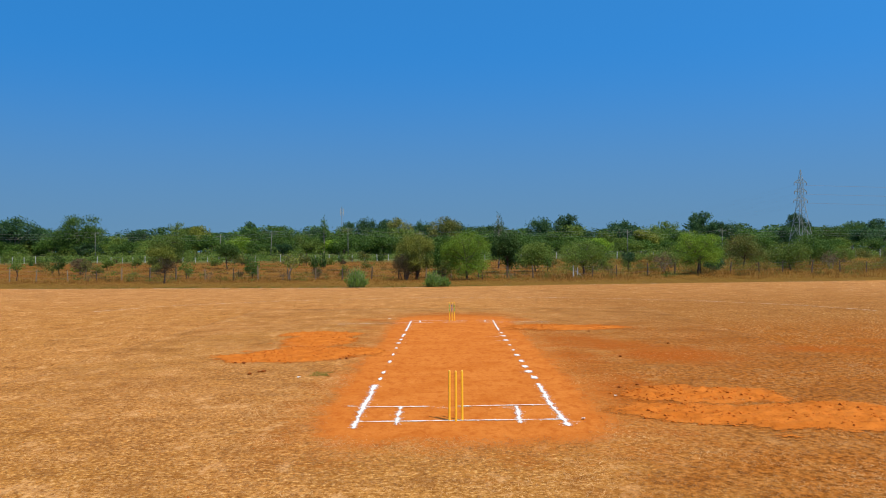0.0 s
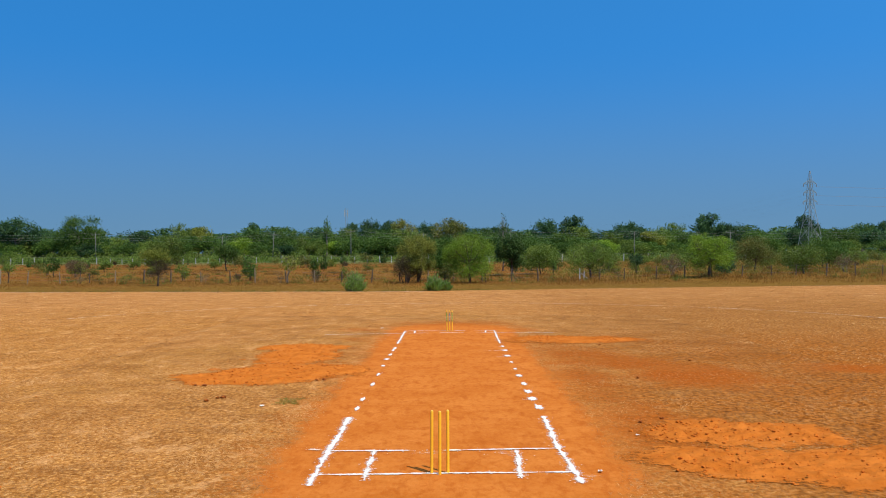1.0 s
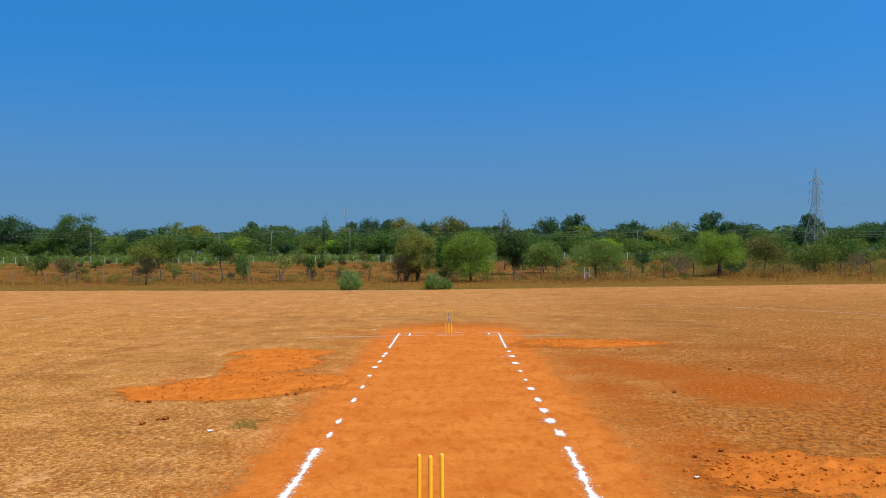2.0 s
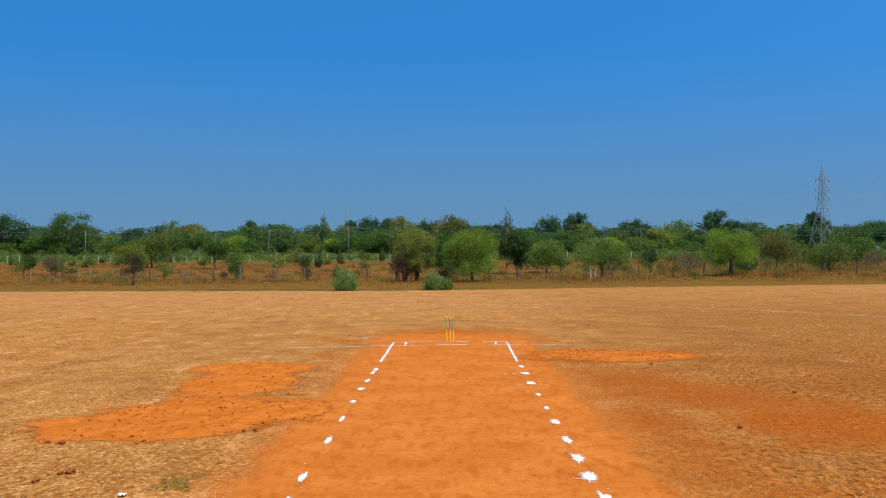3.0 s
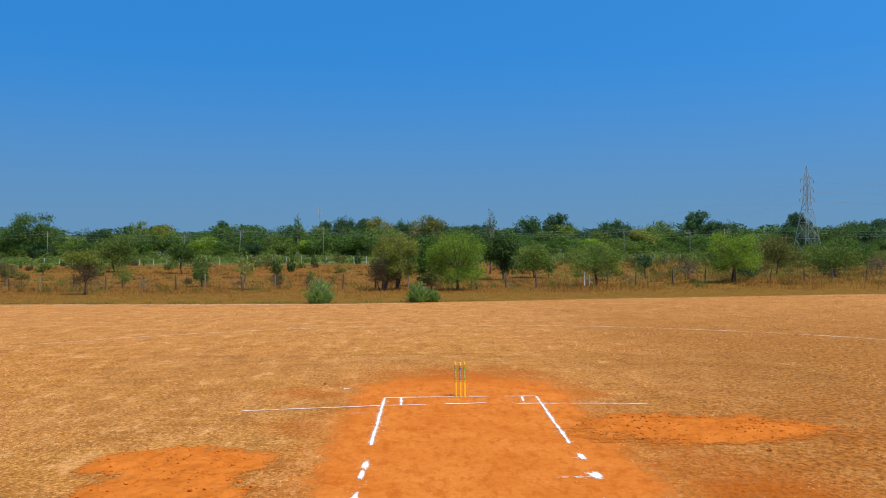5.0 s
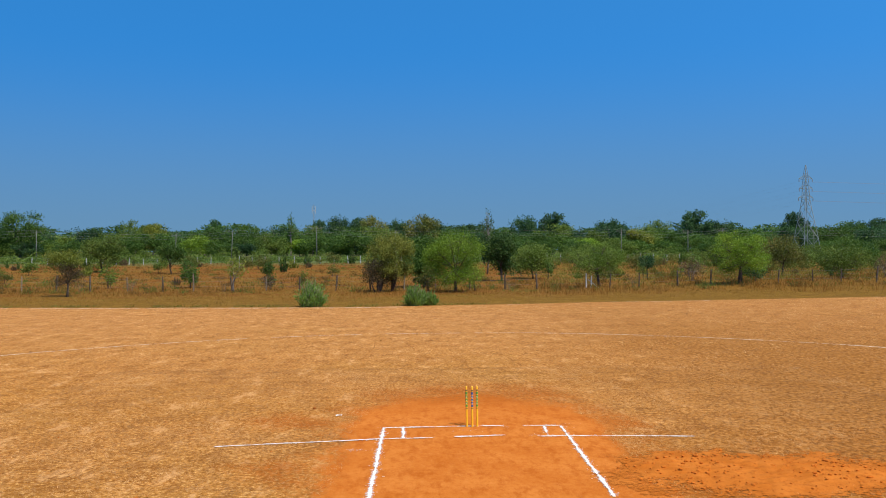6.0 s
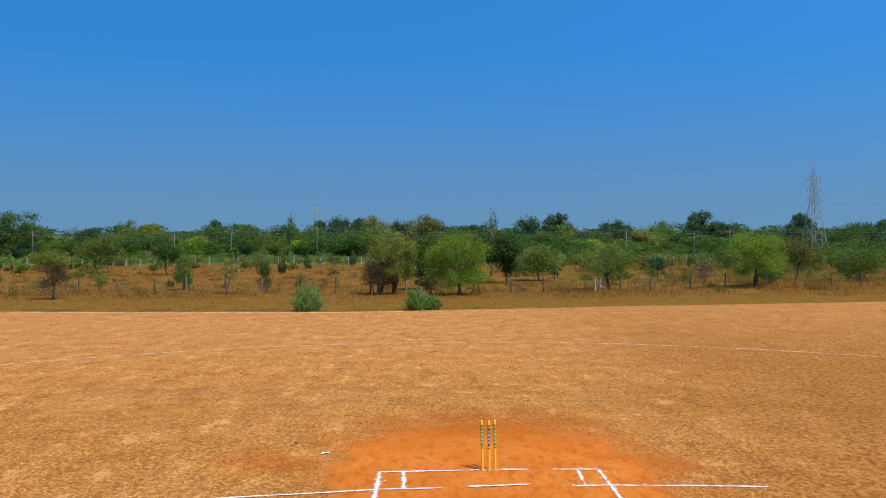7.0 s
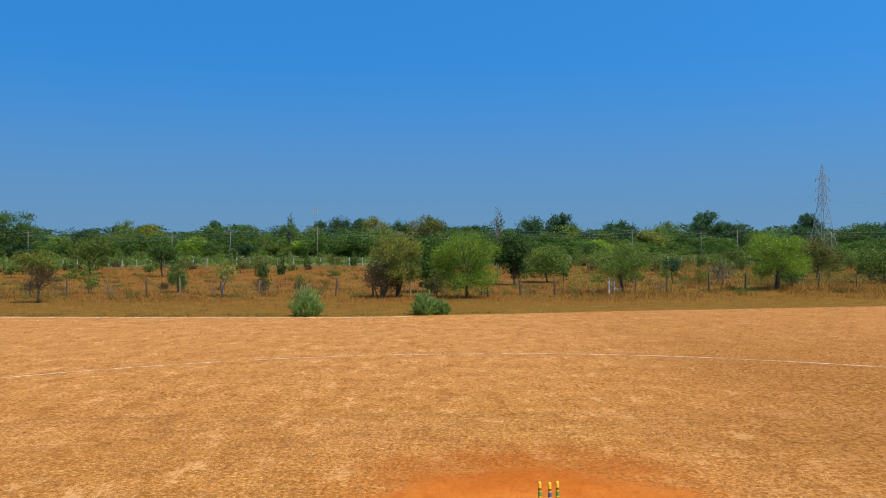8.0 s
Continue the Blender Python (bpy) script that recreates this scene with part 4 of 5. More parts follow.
keep = (np.abs(xs) < 26 + 0.66 * (ys - 10)) & (r.uniform(0, 1, len(xs)) < 0.25 + 0.95 * np.clip(np.sin(xs * 0.31 + 2 * np.sin(ys * 0.13)) * np.sin(ys * 0.27 + np.sin(xs * 0.17)) + 0.4, 0, 1))
xs, ys = xs[keep], ys[keep]
tan = xs + 5 * np.sin(ys * 0.3) > 13
for sel, words, gm in ((~tan, "dry reddish grass on the scrub land", G_ROUGH), (tan, "dry tan-coloured grass on the scrub land", G_TAN)):
    gx2, gy2 = xs[sel], ys[sel]
    n = len(gx2)
    blades("rough_grass", words, "grass", gx2, gy2, field_z(gx2, gy2) - 0.02, r.uniform(0.14, 0.42, n), r.uniform(0.03, 0.08, n), r.uniform(0.12, 0.6, n), gm, 18)
xs, ys, r = scatter(26000, -48, 58, 34.5, 150, 19)
lim = np.array([edge_y(a) for a in xs])
keep = (ys > lim + 7) & (np.sin(xs * 0.5 + 1) * np.sin(ys * 0.42 + xs * 0.2) > 0.25)
xs, ys = xs[keep], ys[keep]
n = len(xs)
blades("green_grass", "patches of greener grass among the dry grass", "grass", xs, ys, field_z(xs, ys) - 0.02, r.uniform(0.12, 0.35, n), r.uniform(0.02, 0.05, n), r.uniform(0.3, 0.75, n), G_GREEN, 20)
xs, ys, r = scatter(9000, -34, 12, 34.8, 38.0, 25)
lim = np.array([edge_y(a) for a in xs])
keep = (ys > lim) & (ys < lim + 1.6) & (np.sin(xs * 1.1) + np.sin(xs * 2.7 + 1) > -0.2)
xs, ys = xs[keep], ys[keep]
n = len(xs)
blades("green_grass", "short green weeds along the field edge", "grass", xs, ys, field_z(xs, ys) - 0.01, r.uniform(0.08, 0.28, n), r.uniform(0.015, 0.035, n), r.uniform(0.5, 0.95, n), G_GREEN, 26)
xs, ys, r = scatter(42000, -46, 54, 46, 72, 23)
keep = (np.sin(xs * 0.8 + np.sin(ys)) * np.sin(ys * 0.9 + 0.6 * xs) > 0.05 + 0.3 * np.sin(xs * 0.37)) & (ys > 47.5 + 0.06 * np.abs(xs)) & ((xs > 9) & (ys < 61) | (r.uniform(0, 1, len(xs)) < 0.5))
xs, ys = xs[keep], ys[keep]
n = len(xs)
blades("tall_grass", "tall pale dry grass along the wire fence", "grass", xs, ys, field_z(xs, ys) - 0.02, r.uniform(0.25, 0.75, n) * np.where(xs > 9, 1.1, 0.8), r.uniform(0.02, 0.05, n), r.uniform(0.75, 0.98, n), G_PALE, 24)
xs, ys, r = scatter(420, -1, 1, -1, 1, 21)
blades("green_tuft", "small dark green weed tuft on the dry field", "weed", -2.85 + xs * 0.26 * np.abs(ys) ** 0.3, -14.8 + ys * 0.34, np.zeros(420), r.uniform(0.03, 0.08, 420), r.uniform(0.006, 0.012, 420), r.uniform(0.2, 0.6, 420), G_GREEN, 22)


# ---- fences ----
def post_mesh(h, w, d, seed, material):
    """A rough split-stone or concrete post: tapered, uneven, with a worn top."""
    rng = random.Random(seed)
    vs, fs = [], []
    lv = 5
    for i in range(lv):
        z = -0.15 + (h + 0.15) * i / (lv - 1)
        k = (1.08 - 0.22 * i / (lv - 1)) * (0.82 if i == lv - 1 else 1)
        for sx, sy in ((-1, -1), (-0.2, -1.1), (1, -1), (1.1, 0.1), (1, 1), (0, 1.08), (-1, 1), (-1.07, 0)):
            vs.append((sx * w / 2 * k * rng.uniform(0.88, 1.08), sy * d / 2 * k * rng.uniform(0.88, 1.08), z + (rng.uniform(-0.04, 0.03) if i == lv - 1 else 0)))
    for i in range(lv - 1):
        for k in range(8):
            fs.append((i * 8 + k, i * 8 + (k + 1) % 8, i * 8 + 8 + (k + 1) % 8, i * 8 + 8 + k))
    fs += [tuple(reversed(range(8))), tuple(range((lv - 1) * 8, lv * 8))]
    return mesh_from("post", vs, fs, material)


def wire_through(points, r=0.003, sag=0.03):
    path = []
    for p, q in zip(points, points[1:]):
        for k in range(4):
            u = k / 4
            path.append((p[0] + (q[0] - p[0]) * u, p[1] + (q[1] - p[1]) * u, p[2] + (q[2] - p[2]) * u - sag * 4 * u * (1 - u)))
    path.append(points[-1])
    return mesh_from("wire", *tube(path, [r] * len(path), 4), M_WIRE)


near_fence = thing("wire_fence", "leaning grey stone posts with sagging wire in dry grass", "fence")
rng_f = random.Random(8)
stone_kinds = [post_mesh(1.45, 0.11, 0.09, 60 + i, M_STONE) for i in range(4)]
wood_kinds = [post_mesh(1.3, 0.11, 0.10, 70 + i, M_DARKPOST) for i in range(3)]
heads = []
for k in range(-5, 34):
    x = -34.5 + 2.93 * k + rng_f.uniform(-0.25, 0.25) + (0 if k < 12 else -0.6)
    y = 58.3 + rng_f.uniform(-0.5, 0.5) + 0.012 * abs(x)
    if 11.5 < x < 14.3:
        continue
    z, lx, ly = ground_z(x, y), rng_f.uniform(-4, 4), rng_f.uniform(-5, 5)
    s = rng_f.uniform(0.82, 1.08)
    me = stone_kinds[rng_f.randrange(4)] if (x < 4 and rng_f.random() < 0.75) else wood_kinds[rng_f.randrange(3)]
    part("post", me, near_fence, "" if me in stone_kinds else "dark weathered post", pose(x, y, z, lx, ly, rng_f.uniform(0, 90)) @ Matrix.Scale(s, 4))
    heads.append((x, y, z, s))
for hgt in (0.45, 0.85, 1.2):
    part("wire", wire_through([(x, y - 0.07, z + hgt * s) for x, y, z, s in heads]), near_fence, "rusty sagging fence wire")

white_post = post_mesh(1.25, 0.11, 0.10, 81, M_WHITEPOST)
gate = thing("gate_posts", "pair of whitish posts with a slanting brace in the fence", "fence post", at=pose(13.05, 58.9, ground_z(13.05, 58.9)))
part("post", white_post, gate)
part("post", white_post, gate, "", pose(0.42, 0.1, 0, 0, 3, 20) @ Matrix.Scale(0.82, 4))
part("brace", mesh_from("brace", *bar((0.15, 0.05, 0.75), (1.15, 0.15, -0.05), 0.035, 6), M_WHITEPOST), gate, "slanting whitish brace")

far_fence = thing("post_fence", "row of whitish concrete posts before the woods", "fence")
pale_kinds = [post_mesh(1.3, 0.11, 0.10, 85 + i, M_FARPOST) for i in range(4)]
heads = []
for k in range(96):
    x = -118 + 2.46 * k + rng_f.uniform(-0.2, 0.2)
    y = 145 + rng_f.uniform(-0.3, 0.3) + 0.02 * x
    if rng_f.random() < 0.14:
        continue
    z, s = ground_z(x, y), rng_f.uniform(0.85, 1.2)
    part("post", pale_kinds[rng_f.randrange(4)], far_fence, "", pose(x, y, z, rng_f.uniform(-4, 4), rng_f.uniform(-4, 4), rng_f.uniform(0, 90)) @ Matrix.Scale(s, 4))
    heads.append((x, y, z, s))
for hgt in (0.5, 0.95, 1.35):
    part("wire", wire_through([(x, y - 0.1, z + hgt * s) for x, y, z, s in heads], 0.006), far_fence)


# ---- power line ----
def power_pole(x, y, h, lean, arm=1.1):
    root = thing("power_pole", "slender grey concrete power pole with a short crossarm", "power pole", "power poles", at=pose(x, y, ground_z(x, y), 0, lean))
    part("shaft", mesh_from("shaft", *tube([(0, 0, -0.3), (0, 0, h * 0.5), (0, 0, h)], [0.085, 0.07, 0.055], 8), M_POLE, True), root)
    beam = part("crossarm", mesh_from("crossarm", *bar((-arm, 0, h - 0.35), (arm, 0, h - 0.35), 0.045), M_POLE), root, "thin steel crossarm")
    for ax in (-arm * 0.9, 0, arm * 0.9):
        z0 = h - 0.3 if ax else h
        part("insulator", mesh_from("insulator", *tube([(ax, 0, z0), (ax, 0, z0 + 0.12), (ax, 0, z0 + 0.2)], [0.035, 0.05, 0.02], 8), M_STONE, True), beam, "small pale insulator")
    return (x + h * math.sin(radians(lean)), y, ground_z(x, y) + h)


POLES = [(-150, 178, 6.6, 0), (-121, 180, 6.7, 0), (-114, 183, 6.3, 3), (-86.4, 180, 6.7, 0), (-55.5, 179, 5.8, 1), (-43.3, 179, 6.6, 3.5), (-24.4, 179, 7.2, 0), (-7, 179, 6.2, 0), (14, 179, 6.6, 0), (43.5, 179, 6.4, 0), (58.5, 179, 6.0, 0), (66.5, 179, 6.4, -1), (87, 179, 6.0, 0), (118, 179, 6.4, 0)]
tops = [power_pole(*p) for p in POLES]
line = thing("overhead_wire", "thin pale power wires strung between the poles", "power wire")
for dx, dz in ((-0.95, -0.55), (0, 0.1), (0.95, -1.1)):
    pts = [(x + dx, y, z + dz) for i, (x, y, z) in enumerate(tops) if i != 2]
    me = wire_through(pts, 0.008, 0.55)
    me.materials[0] = M_WHITEPOST
    part("wire", me, line)


def lattice_tower(x, y, z):
    """Self-supporting lattice tower: four tapering legs, bracing, three pairs of arms, a peak."""
    root = thing("transmission_tower", "tall grey galvanised steel lattice transmission tower", "pylon", at=pose(x, y, z, 0, 0, 14))
    prof = [(-0.3, 2.4), (4.2, 1.85), (8.0, 1.32), (11.0, 0.9), (13.2, 0.62), (15.5, 0.53), (17.7, 0.44), (19.2, 0.34), (21.2, 0.04)]
    corners = ((1, 1), (-1, 1), (-1, -1), (1, -1))
    for cx, cy in corners:
        part("leg", mesh_from("leg", *tube([(cx * w, cy * w, h) for h, w in prof], [0.062] * 6 + [0.048] * 3, 4), M_STEEL), root)
    for (h0, w0), (h1, w1) in zip(prof[:-1], prof[1:-1]):
        for k in range(4):
            a, b = corners[k], corners[(k + 1) % 4]
            t = 0.034 if h0 < 12 else 0.024
            part("brace", mesh_from("brace", *joined([bar((a[0] * w0, a[1] * w0, h0), (b[0] * w1, b[1] * w1, h1), t), bar((b[0] * w0, b[1] * w0, h0), (a[0] * w1, a[1] * w1, h1), t), bar((a[0] * w1, a[1] * w1, h1), (b[0] * w1, b[1] * w1, h1), t)]), M_STEEL), root, "crossed steel bracing")
    for h, reach in ((13.5, 1.95), (15.7, 1.75), (17.9, 1.8)):
        for sgn in (-1, 1):
            w = 0.5
            tip = (sgn * reach, 0, h + 0.1)
            beam = part("crossarm", mesh_from("crossarm", *joined([bar((sgn * w, 0.5, h), tip, 0.06), bar((sgn * w, -0.5, h), tip, 0.06), bar((sgn * w, 0.4, h + 0.8), tip, 0.05), bar((sgn * w, -0.4, h + 0.8), tip, 0.05)]), M_STEEL), root, "tapering steel arm")
            part("insulator", mesh_from("insulator", *tube([(tip[0], 0, tip[2]), (tip[0], 0, tip[2] - 0.4), (tip[0], 0, tip[2] - 0.8)], [0.04, 0.09, 0.04], 6), M_STONE), beam, "hanging insulator string")
    return root


TX, TY, TZ = 87.9, 185.0, ground_z(87.9, 185.0)
lattice_tower(TX, TY, TZ)
cable = thing("power_cable", "thin high-voltage cables hanging from the tower arms", "power cable")
ca, sa = math.cos(radians(14)), math.sin(radians(14))
for h, reach in ((12.9, 1.95), (15.1, 1.75), (17.3, 1.8)):
    for sgn in (-1, 1):
        p = (TX + ca * sgn * reach, TY + sa * sgn * reach, TZ + h)
        part("conductor", wire_through([p, (p[0] + 130, p[1] - 18, p[2] - 1.0)], 0.022 if sgn > 0 else 0.014, 1.6), cable)
        part("conductor", wire_through([p, (p[0] - 30, p[1] + 230, p[2] + 1)], 0.006, 5.0), cable)

mast = thing("radio_mast", "slender pale lattice radio mast far behind the woods", "radio mast", at=pose(-55, 420, ground_z(-55, 420)))
for cx, cy in ((0.7, 0), (-0.35, 0.6), (-0.35, -0.6)):
    part("leg", mesh_from("leg", *tube([(cx, cy, -0.5), (cx * 0.7, cy * 0.7, 23.5)], [0.06, 0.05], 5), M_STEEL), mast)
for i in range(10):
    z0, z1 = 2.3 * i, 2.3 * (i + 1)
    part("brace", mesh_from("brace", *joined([bar((0.65, 0, z0), (-0.3, 0.55, z1), 0.03), bar((-0.3, -0.55, z0), (0.65, 0, z1), 0.03)]), M_STEEL), mast)
part("antenna", mesh_from("antenna", *joined([tube([(dx, 0, 19.0), (dx, 0, 22.5)], [0.12, 0.12], 8) for dx in (-0.8, 0.8)] + [bar((-1.1, 0, 20.5), (1.1, 0, 20.5), 0.08)]), M_FARPOST), mast, "pale panel antennas")


# ---- trees and shrubs ----
def leaf_quads(r, centres, size, outward, spray, droop=0.0, slim=0.45):
    """Diamond leaves at centres; spray turns them along the outward direction."""
    n = len(centres)
    d = r.normal(size=(n, 3))
    d /= np.linalg.norm(d, axis=1)[:, None]
    d = d * (1 - spray) + outward * spray
    d[:, 2] -= droop
    d /= np.linalg.norm(d, axis=1)[:, None] + 1e-6
    s = np.cross(d, r.normal(size=(n, 3)))
    s /= np.linalg.norm(s, axis=1)[:, None] + 1e-6
    ln = (size * r.uniform(0.55, 1.35, n))[:, None]
    return np.stack([centres - d * ln, centres + s * ln * slim, centres + d * ln, centres - s * ln * slim], 1).reshape(-1, 3)


def grow_tree(seed, h, r, clear=0.3, n=4000, leaf=0.12, form="round", limbs=6, twigs=5, bark=None, spray=0.35, puff=0.24, droop=0.0, trunk_r=None, slim=0.45, gap=0.0, tri=False):
    """Wood and leaf meshes of one tree. clear: bare share of the height; form: round, umbrella, upright or shrub."""
    rs = np.random.RandomState(seed)
    tr = trunk_r or 0.02 * h + 0.008
    wood, tips = [], []
    cz0, cz1 = clear * h, h
    mid, half = (cz0 + cz1) / 2, (cz1 - cz0) / 2
    lean = rs.uniform(-0.06, 0.06, 2) * h
    stems = 1 if form != "shrub" else max(3, limbs // 2)
    for sidx in range(stems):
        ang = rs.uniform(0, 6.28)
        off = np.array([math.cos(ang), math.sin(ang), 0]) * (0 if stems == 1 else r * 0.12)
        top_z = cz0 + (0.45 if form in ("round", "upright", "shrub") else 0.25) * (cz1 - cz0)
        top = np.array([lean[0], lean[1], top_z]) + off * 3
        base = off + np.array([0, 0, -0.12])
        bow = rs.uniform(-0.05, 0.05, 3) * h
        pts = [base, base * 0.65 + top * 0.35 + bow * 0.6, base * 0.3 + top * 0.7 + bow, top]
        q = 1 if stems == 1 else 0.55
        wood.append(tube(pts, [tr * 1.25 * q, tr * q, tr * 0.75 * q, tr * 0.4 * q], 4 if tri else 7))
        for i in range(limbs if stems == 1 else 2):
            a = 2 * math.pi * (i + rs.uniform(0, 0.7)) / max(limbs, 1) + sidx * 2.1
            u = rs.uniform(0.3, 0.95)
            st = pts[1] * (1 - u) + pts[3] * u if u < 0.9 else pts[3]
            el = rs.uniform(-0.75, 1.0) if form != "umbrella" else rs.uniform(-0.35, 0.95)
            if form == "upright":
                el = rs.uniform(-0.7, 1.0)
            ce = math.sqrt(max(0.05, 1 - el * el))
            sh = 0.9
            end = np.array([lean[0] + math.cos(a) * ce * r * sh, lean[1] + math.sin(a) * ce * r * sh, mid + el * half * 0.92])
            ctrl = st * 0.5 + end * 0.5 + np.array([0, 0, 0.05 * h * (1 if form != "umbrella" else 0.5)]) * rs.uniform(0.2, 1)
            lp = [st, st * 0.55 + ctrl * 0.45, ctrl * 0.6 + end * 0.4, end]
            lr = tr * rs.uniform(0.35, 0.5) * q
            wood.append(tube(lp, [lr, lr * 0.75, lr * 0.5, lr * 0.2], 3 if tri else 5))
            tips += [end, lp[2], lp[1] * 0.4 + lp[2] * 0.6]
            for _ in range(twigs):
                v = rs.uniform(0.35, 1)
                s2 = lp[1] * (1 - v) + lp[3] * v
                dv = rs.normal(size=3)
                dv[2] = abs(dv[2]) * 0.7 - 0.15
                dv /= np.linalg.norm(dv)
                e2 = s2 + dv * r * rs.uniform(0.3, 0.6)
                rel = (e2 - np.array([lean[0], lean[1], mid])) / np.array([r, r, half])
                k = np.linalg.norm(rel)
                if k > 0.97:
                    e2 = np.array([lean[0], lean[1], mid]) + rel / k * 0.95 * np.array([r, r, half])
                if not tri:
                    wood.append(tube([s2, s2 * 0.45 + e2 * 0.55 + np.array([0, 0, 0.02 * h]), e2], [lr * 0.4, lr * 0.25, lr * 0.08], 4))
                tips.append(e2)
    tips = np.array(tips)
    if gap:
        tips = tips[rs.uniform(0, 1, len(tips)) > gap]
    wts = rs.uniform(0.4, 1.6, len(tips))
    pick = rs.choice(len(tips), n, p=wts / wts.sum())
    c = tips[pick] + rs.normal(size=(n, 3)) * np.array([r, r, half * 0.8]) * puff
    cen = np.array([lean[0], lean[1], mid - half * 0.5])
    rel = (c - np.array([lean[0], lean[1], mid])) / np.array([r * 1.1, r * 1.1, half * 1.06])
    ok = (np.hypot(rel[:, 0], rel[:, 1]) ** 2.4 + np.abs(rel[:, 2]) ** (4.0 if form != "umbrella" else 2.6) < 1 + 0.12 * rs.normal(size=n)) & (c[:, 2] > 0.05)
    c = c[ok]
    outward = c - cen
    outward /= np.linalg.norm(outward, axis=1)[:, None] + 1e-6
    lv = leaf_quads(rs, c, leaf, outward, spray, droop, slim)
    if tri:
        lv = lv.reshape(-1, 4, 3)[:, :3].reshape(-1, 3)
    return joined(wood), lv


def shoot_bush(seed, h, r, shoots=170, per=34, leaf=0.08, slim=0.2):
    """A leafy bush of many upright shoots that fan out from the ground."""
    rs = np.random.RandomState(seed)
    wood, out = [], []
    for i in range(shoots):
        a, d = rs.uniform(0, 6.28), math.sqrt(rs.uniform(0, 1))
        p0 = np.array([math.cos(a) * d * r * 0.55, math.sin(a) * d * r * 0.55, -0.05])
        lift = rs.uniform(0.4, 1.08) * math.sqrt(max(0.06, 1 - 0.85 * d * d))
        p2 = np.array([math.cos(a + rs.uniform(-0.4, 0.4)) * d * r * rs.uniform(0.7, 1.25), math.sin(a) * d * r * rs.uniform(0.7, 1.25), h * lift])
        p1 = p0 * 0.5 + p2 * 0.5 + np.array([0, 0, 0.12 * h])
        wood.append(tube([p0, p1, p2], [0.012, 0.008, 0.003], 4))
        u = rs.uniform(0.08, 1.0, per)[:, None]
        c = (1 - u) ** 2 * p0 + 2 * u * (1 - u) * p1 + u * u * p2 + rs.normal(size=(per, 3)) * 0.045 * r
        c[:, 2] = np.maximum(c[:, 2], 0.03)
        grow = np.tile((p2 - p0) / np.linalg.norm(p2 - p0), (per, 1)) + np.array([0, 0, 0.3])
        out.append(leaf_quads(rs, c, leaf, grow, 0.6, 0, slim))
    return joined(wood), np.concatenate(out)


def plant(name, label, category, geometry, leaf_material, bark, x, y, turn=0, group="", extra=None):
    (wv, wf), lv = geometry
    root = thing(name, label, category, group, at=pose(x, y, ground_z(x, y), 0, 0, turn))
    part("trunk", mesh_from("trunk", wv, wf, bark, True), root)
    part("crown", fast_mesh("crown", lv, np.arange(len(lv)), 4, leaf_material), root)
    if extra:
        part("crown", fast_mesh("crown", extra[0], np.arange(len(extra[0])), 4, extra[1]), root, extra[2])
    return root


plant("tree", "bushy olive-green thorn tree with a dark tangled base", "tree", grow_tree(101, 5.2, 1.95, 0.05, 16000, 0.085, "shrub", 12, 8, None, 0.45, 0.13, 0, 0.13, 0.28, 0.3), L_SCRUBTREE, M_BARK, -3.6, 56, 0, "trees on the scrub land")
plant("shrub", "dark bare thorn thicket under an olive tree", "shrub", grow_tree(102, 2.7, 1.5, 0.02, 6500, 0.07, "shrub", 18, 10, None, 0.5, 0.16, 0, 0.09, 0.25), L_TANGLE, M_BARK, -4.5, 55.2)
plant("tree", "leafy bright green tree behind an olive one", "tree", grow_tree(103, 5.0, 2.0, 0.03, 9000, 0.11, "round", 10, 6, None, 0.3, 0.18), L_MID, M_BARK, -0.8, 64, 0, "trees on the scrub land")
plant("tree", "feathery bright green tree with a dark forked trunk", "tree", grow_tree(104, 4.85, 2.35, 0.0, 21000, 0.09, "round", 16, 8, None, 0.5, 0.16, 0, 0.11, 0.22, 0.1), L_BRIGHT, M_BARK, 1.75, 54, 30, "trees on the scrub land")
plant("shrub", "thin withered yellow-brown shrub beside a green bush", "shrub", grow_tree(105, 2.0, 0.8, 0.05, 700, 0.09, "shrub", 8, 5), L_RUST, M_BARK, -0.5, 57)
plant("tree", "small rusty sapling in the shade of a green tree", "tree", grow_tree(106, 1.9, 0.6, 0.3, 450, 0.08, "upright", 6, 4), L_BROWN, M_BARK, 3.35, 55.5)
plant("bush", "rounded grey-green leafy bush at the field edge", "bush", shoot_bush(107, 1.55, 0.98), L_BLUEGREEN, M_GREYBARK, -7.4, 35.9, 0, "bushes at the field edge")
plant("bush", "broad grey-green leafy bush at the field edge", "bush", shoot_bush(108, 1.3, 0.75), L_BLUEGREEN, M_GREYBARK, -1.35, 36.4, 0, "bushes at the field edge")
plant("bush", "low grey-green leafy bush at the field edge", "bush", shoot_bush(109, 0.95, 0.62, 110), L_BLUEGREEN, M_GREYBARK, -0.55, 36.7, 0, "bushes at the field edge")
plant("tree", "dark green drooping tree with a slim trunk", "tree", grow_tree(110, 5.2, 1.75, 0.02, 9500, 0.12, "upright", 18, 6, None, 0.35, 0.17, 0.7), L_DEEP, M_BARK, 7.3, 75, 0, "trees on the scrub land")
plant("tree", "tall sparse young tree with a bare leading shoot", "tree", grow_tree(111, 8.0, 0.9, 0.3, 760, 0.13, "upright", 16, 3, None, 0.6, 0.14, 0, 0.09, 0.3, 0.3), L_DEEP, M_GREYBARK, 7.1, 93, 0, "trees on the scrub land")
plant("tree", "low spreading light green tree with dark lower branches", "tree", grow_tree(112, 3.8, 2.1, 0.04, 7500, 0.10, "round", 10, 6, None, 0.4, 0.22), L_OLIVE, M_BARK, 11.2, 80, 0, "trees on the scrub land")
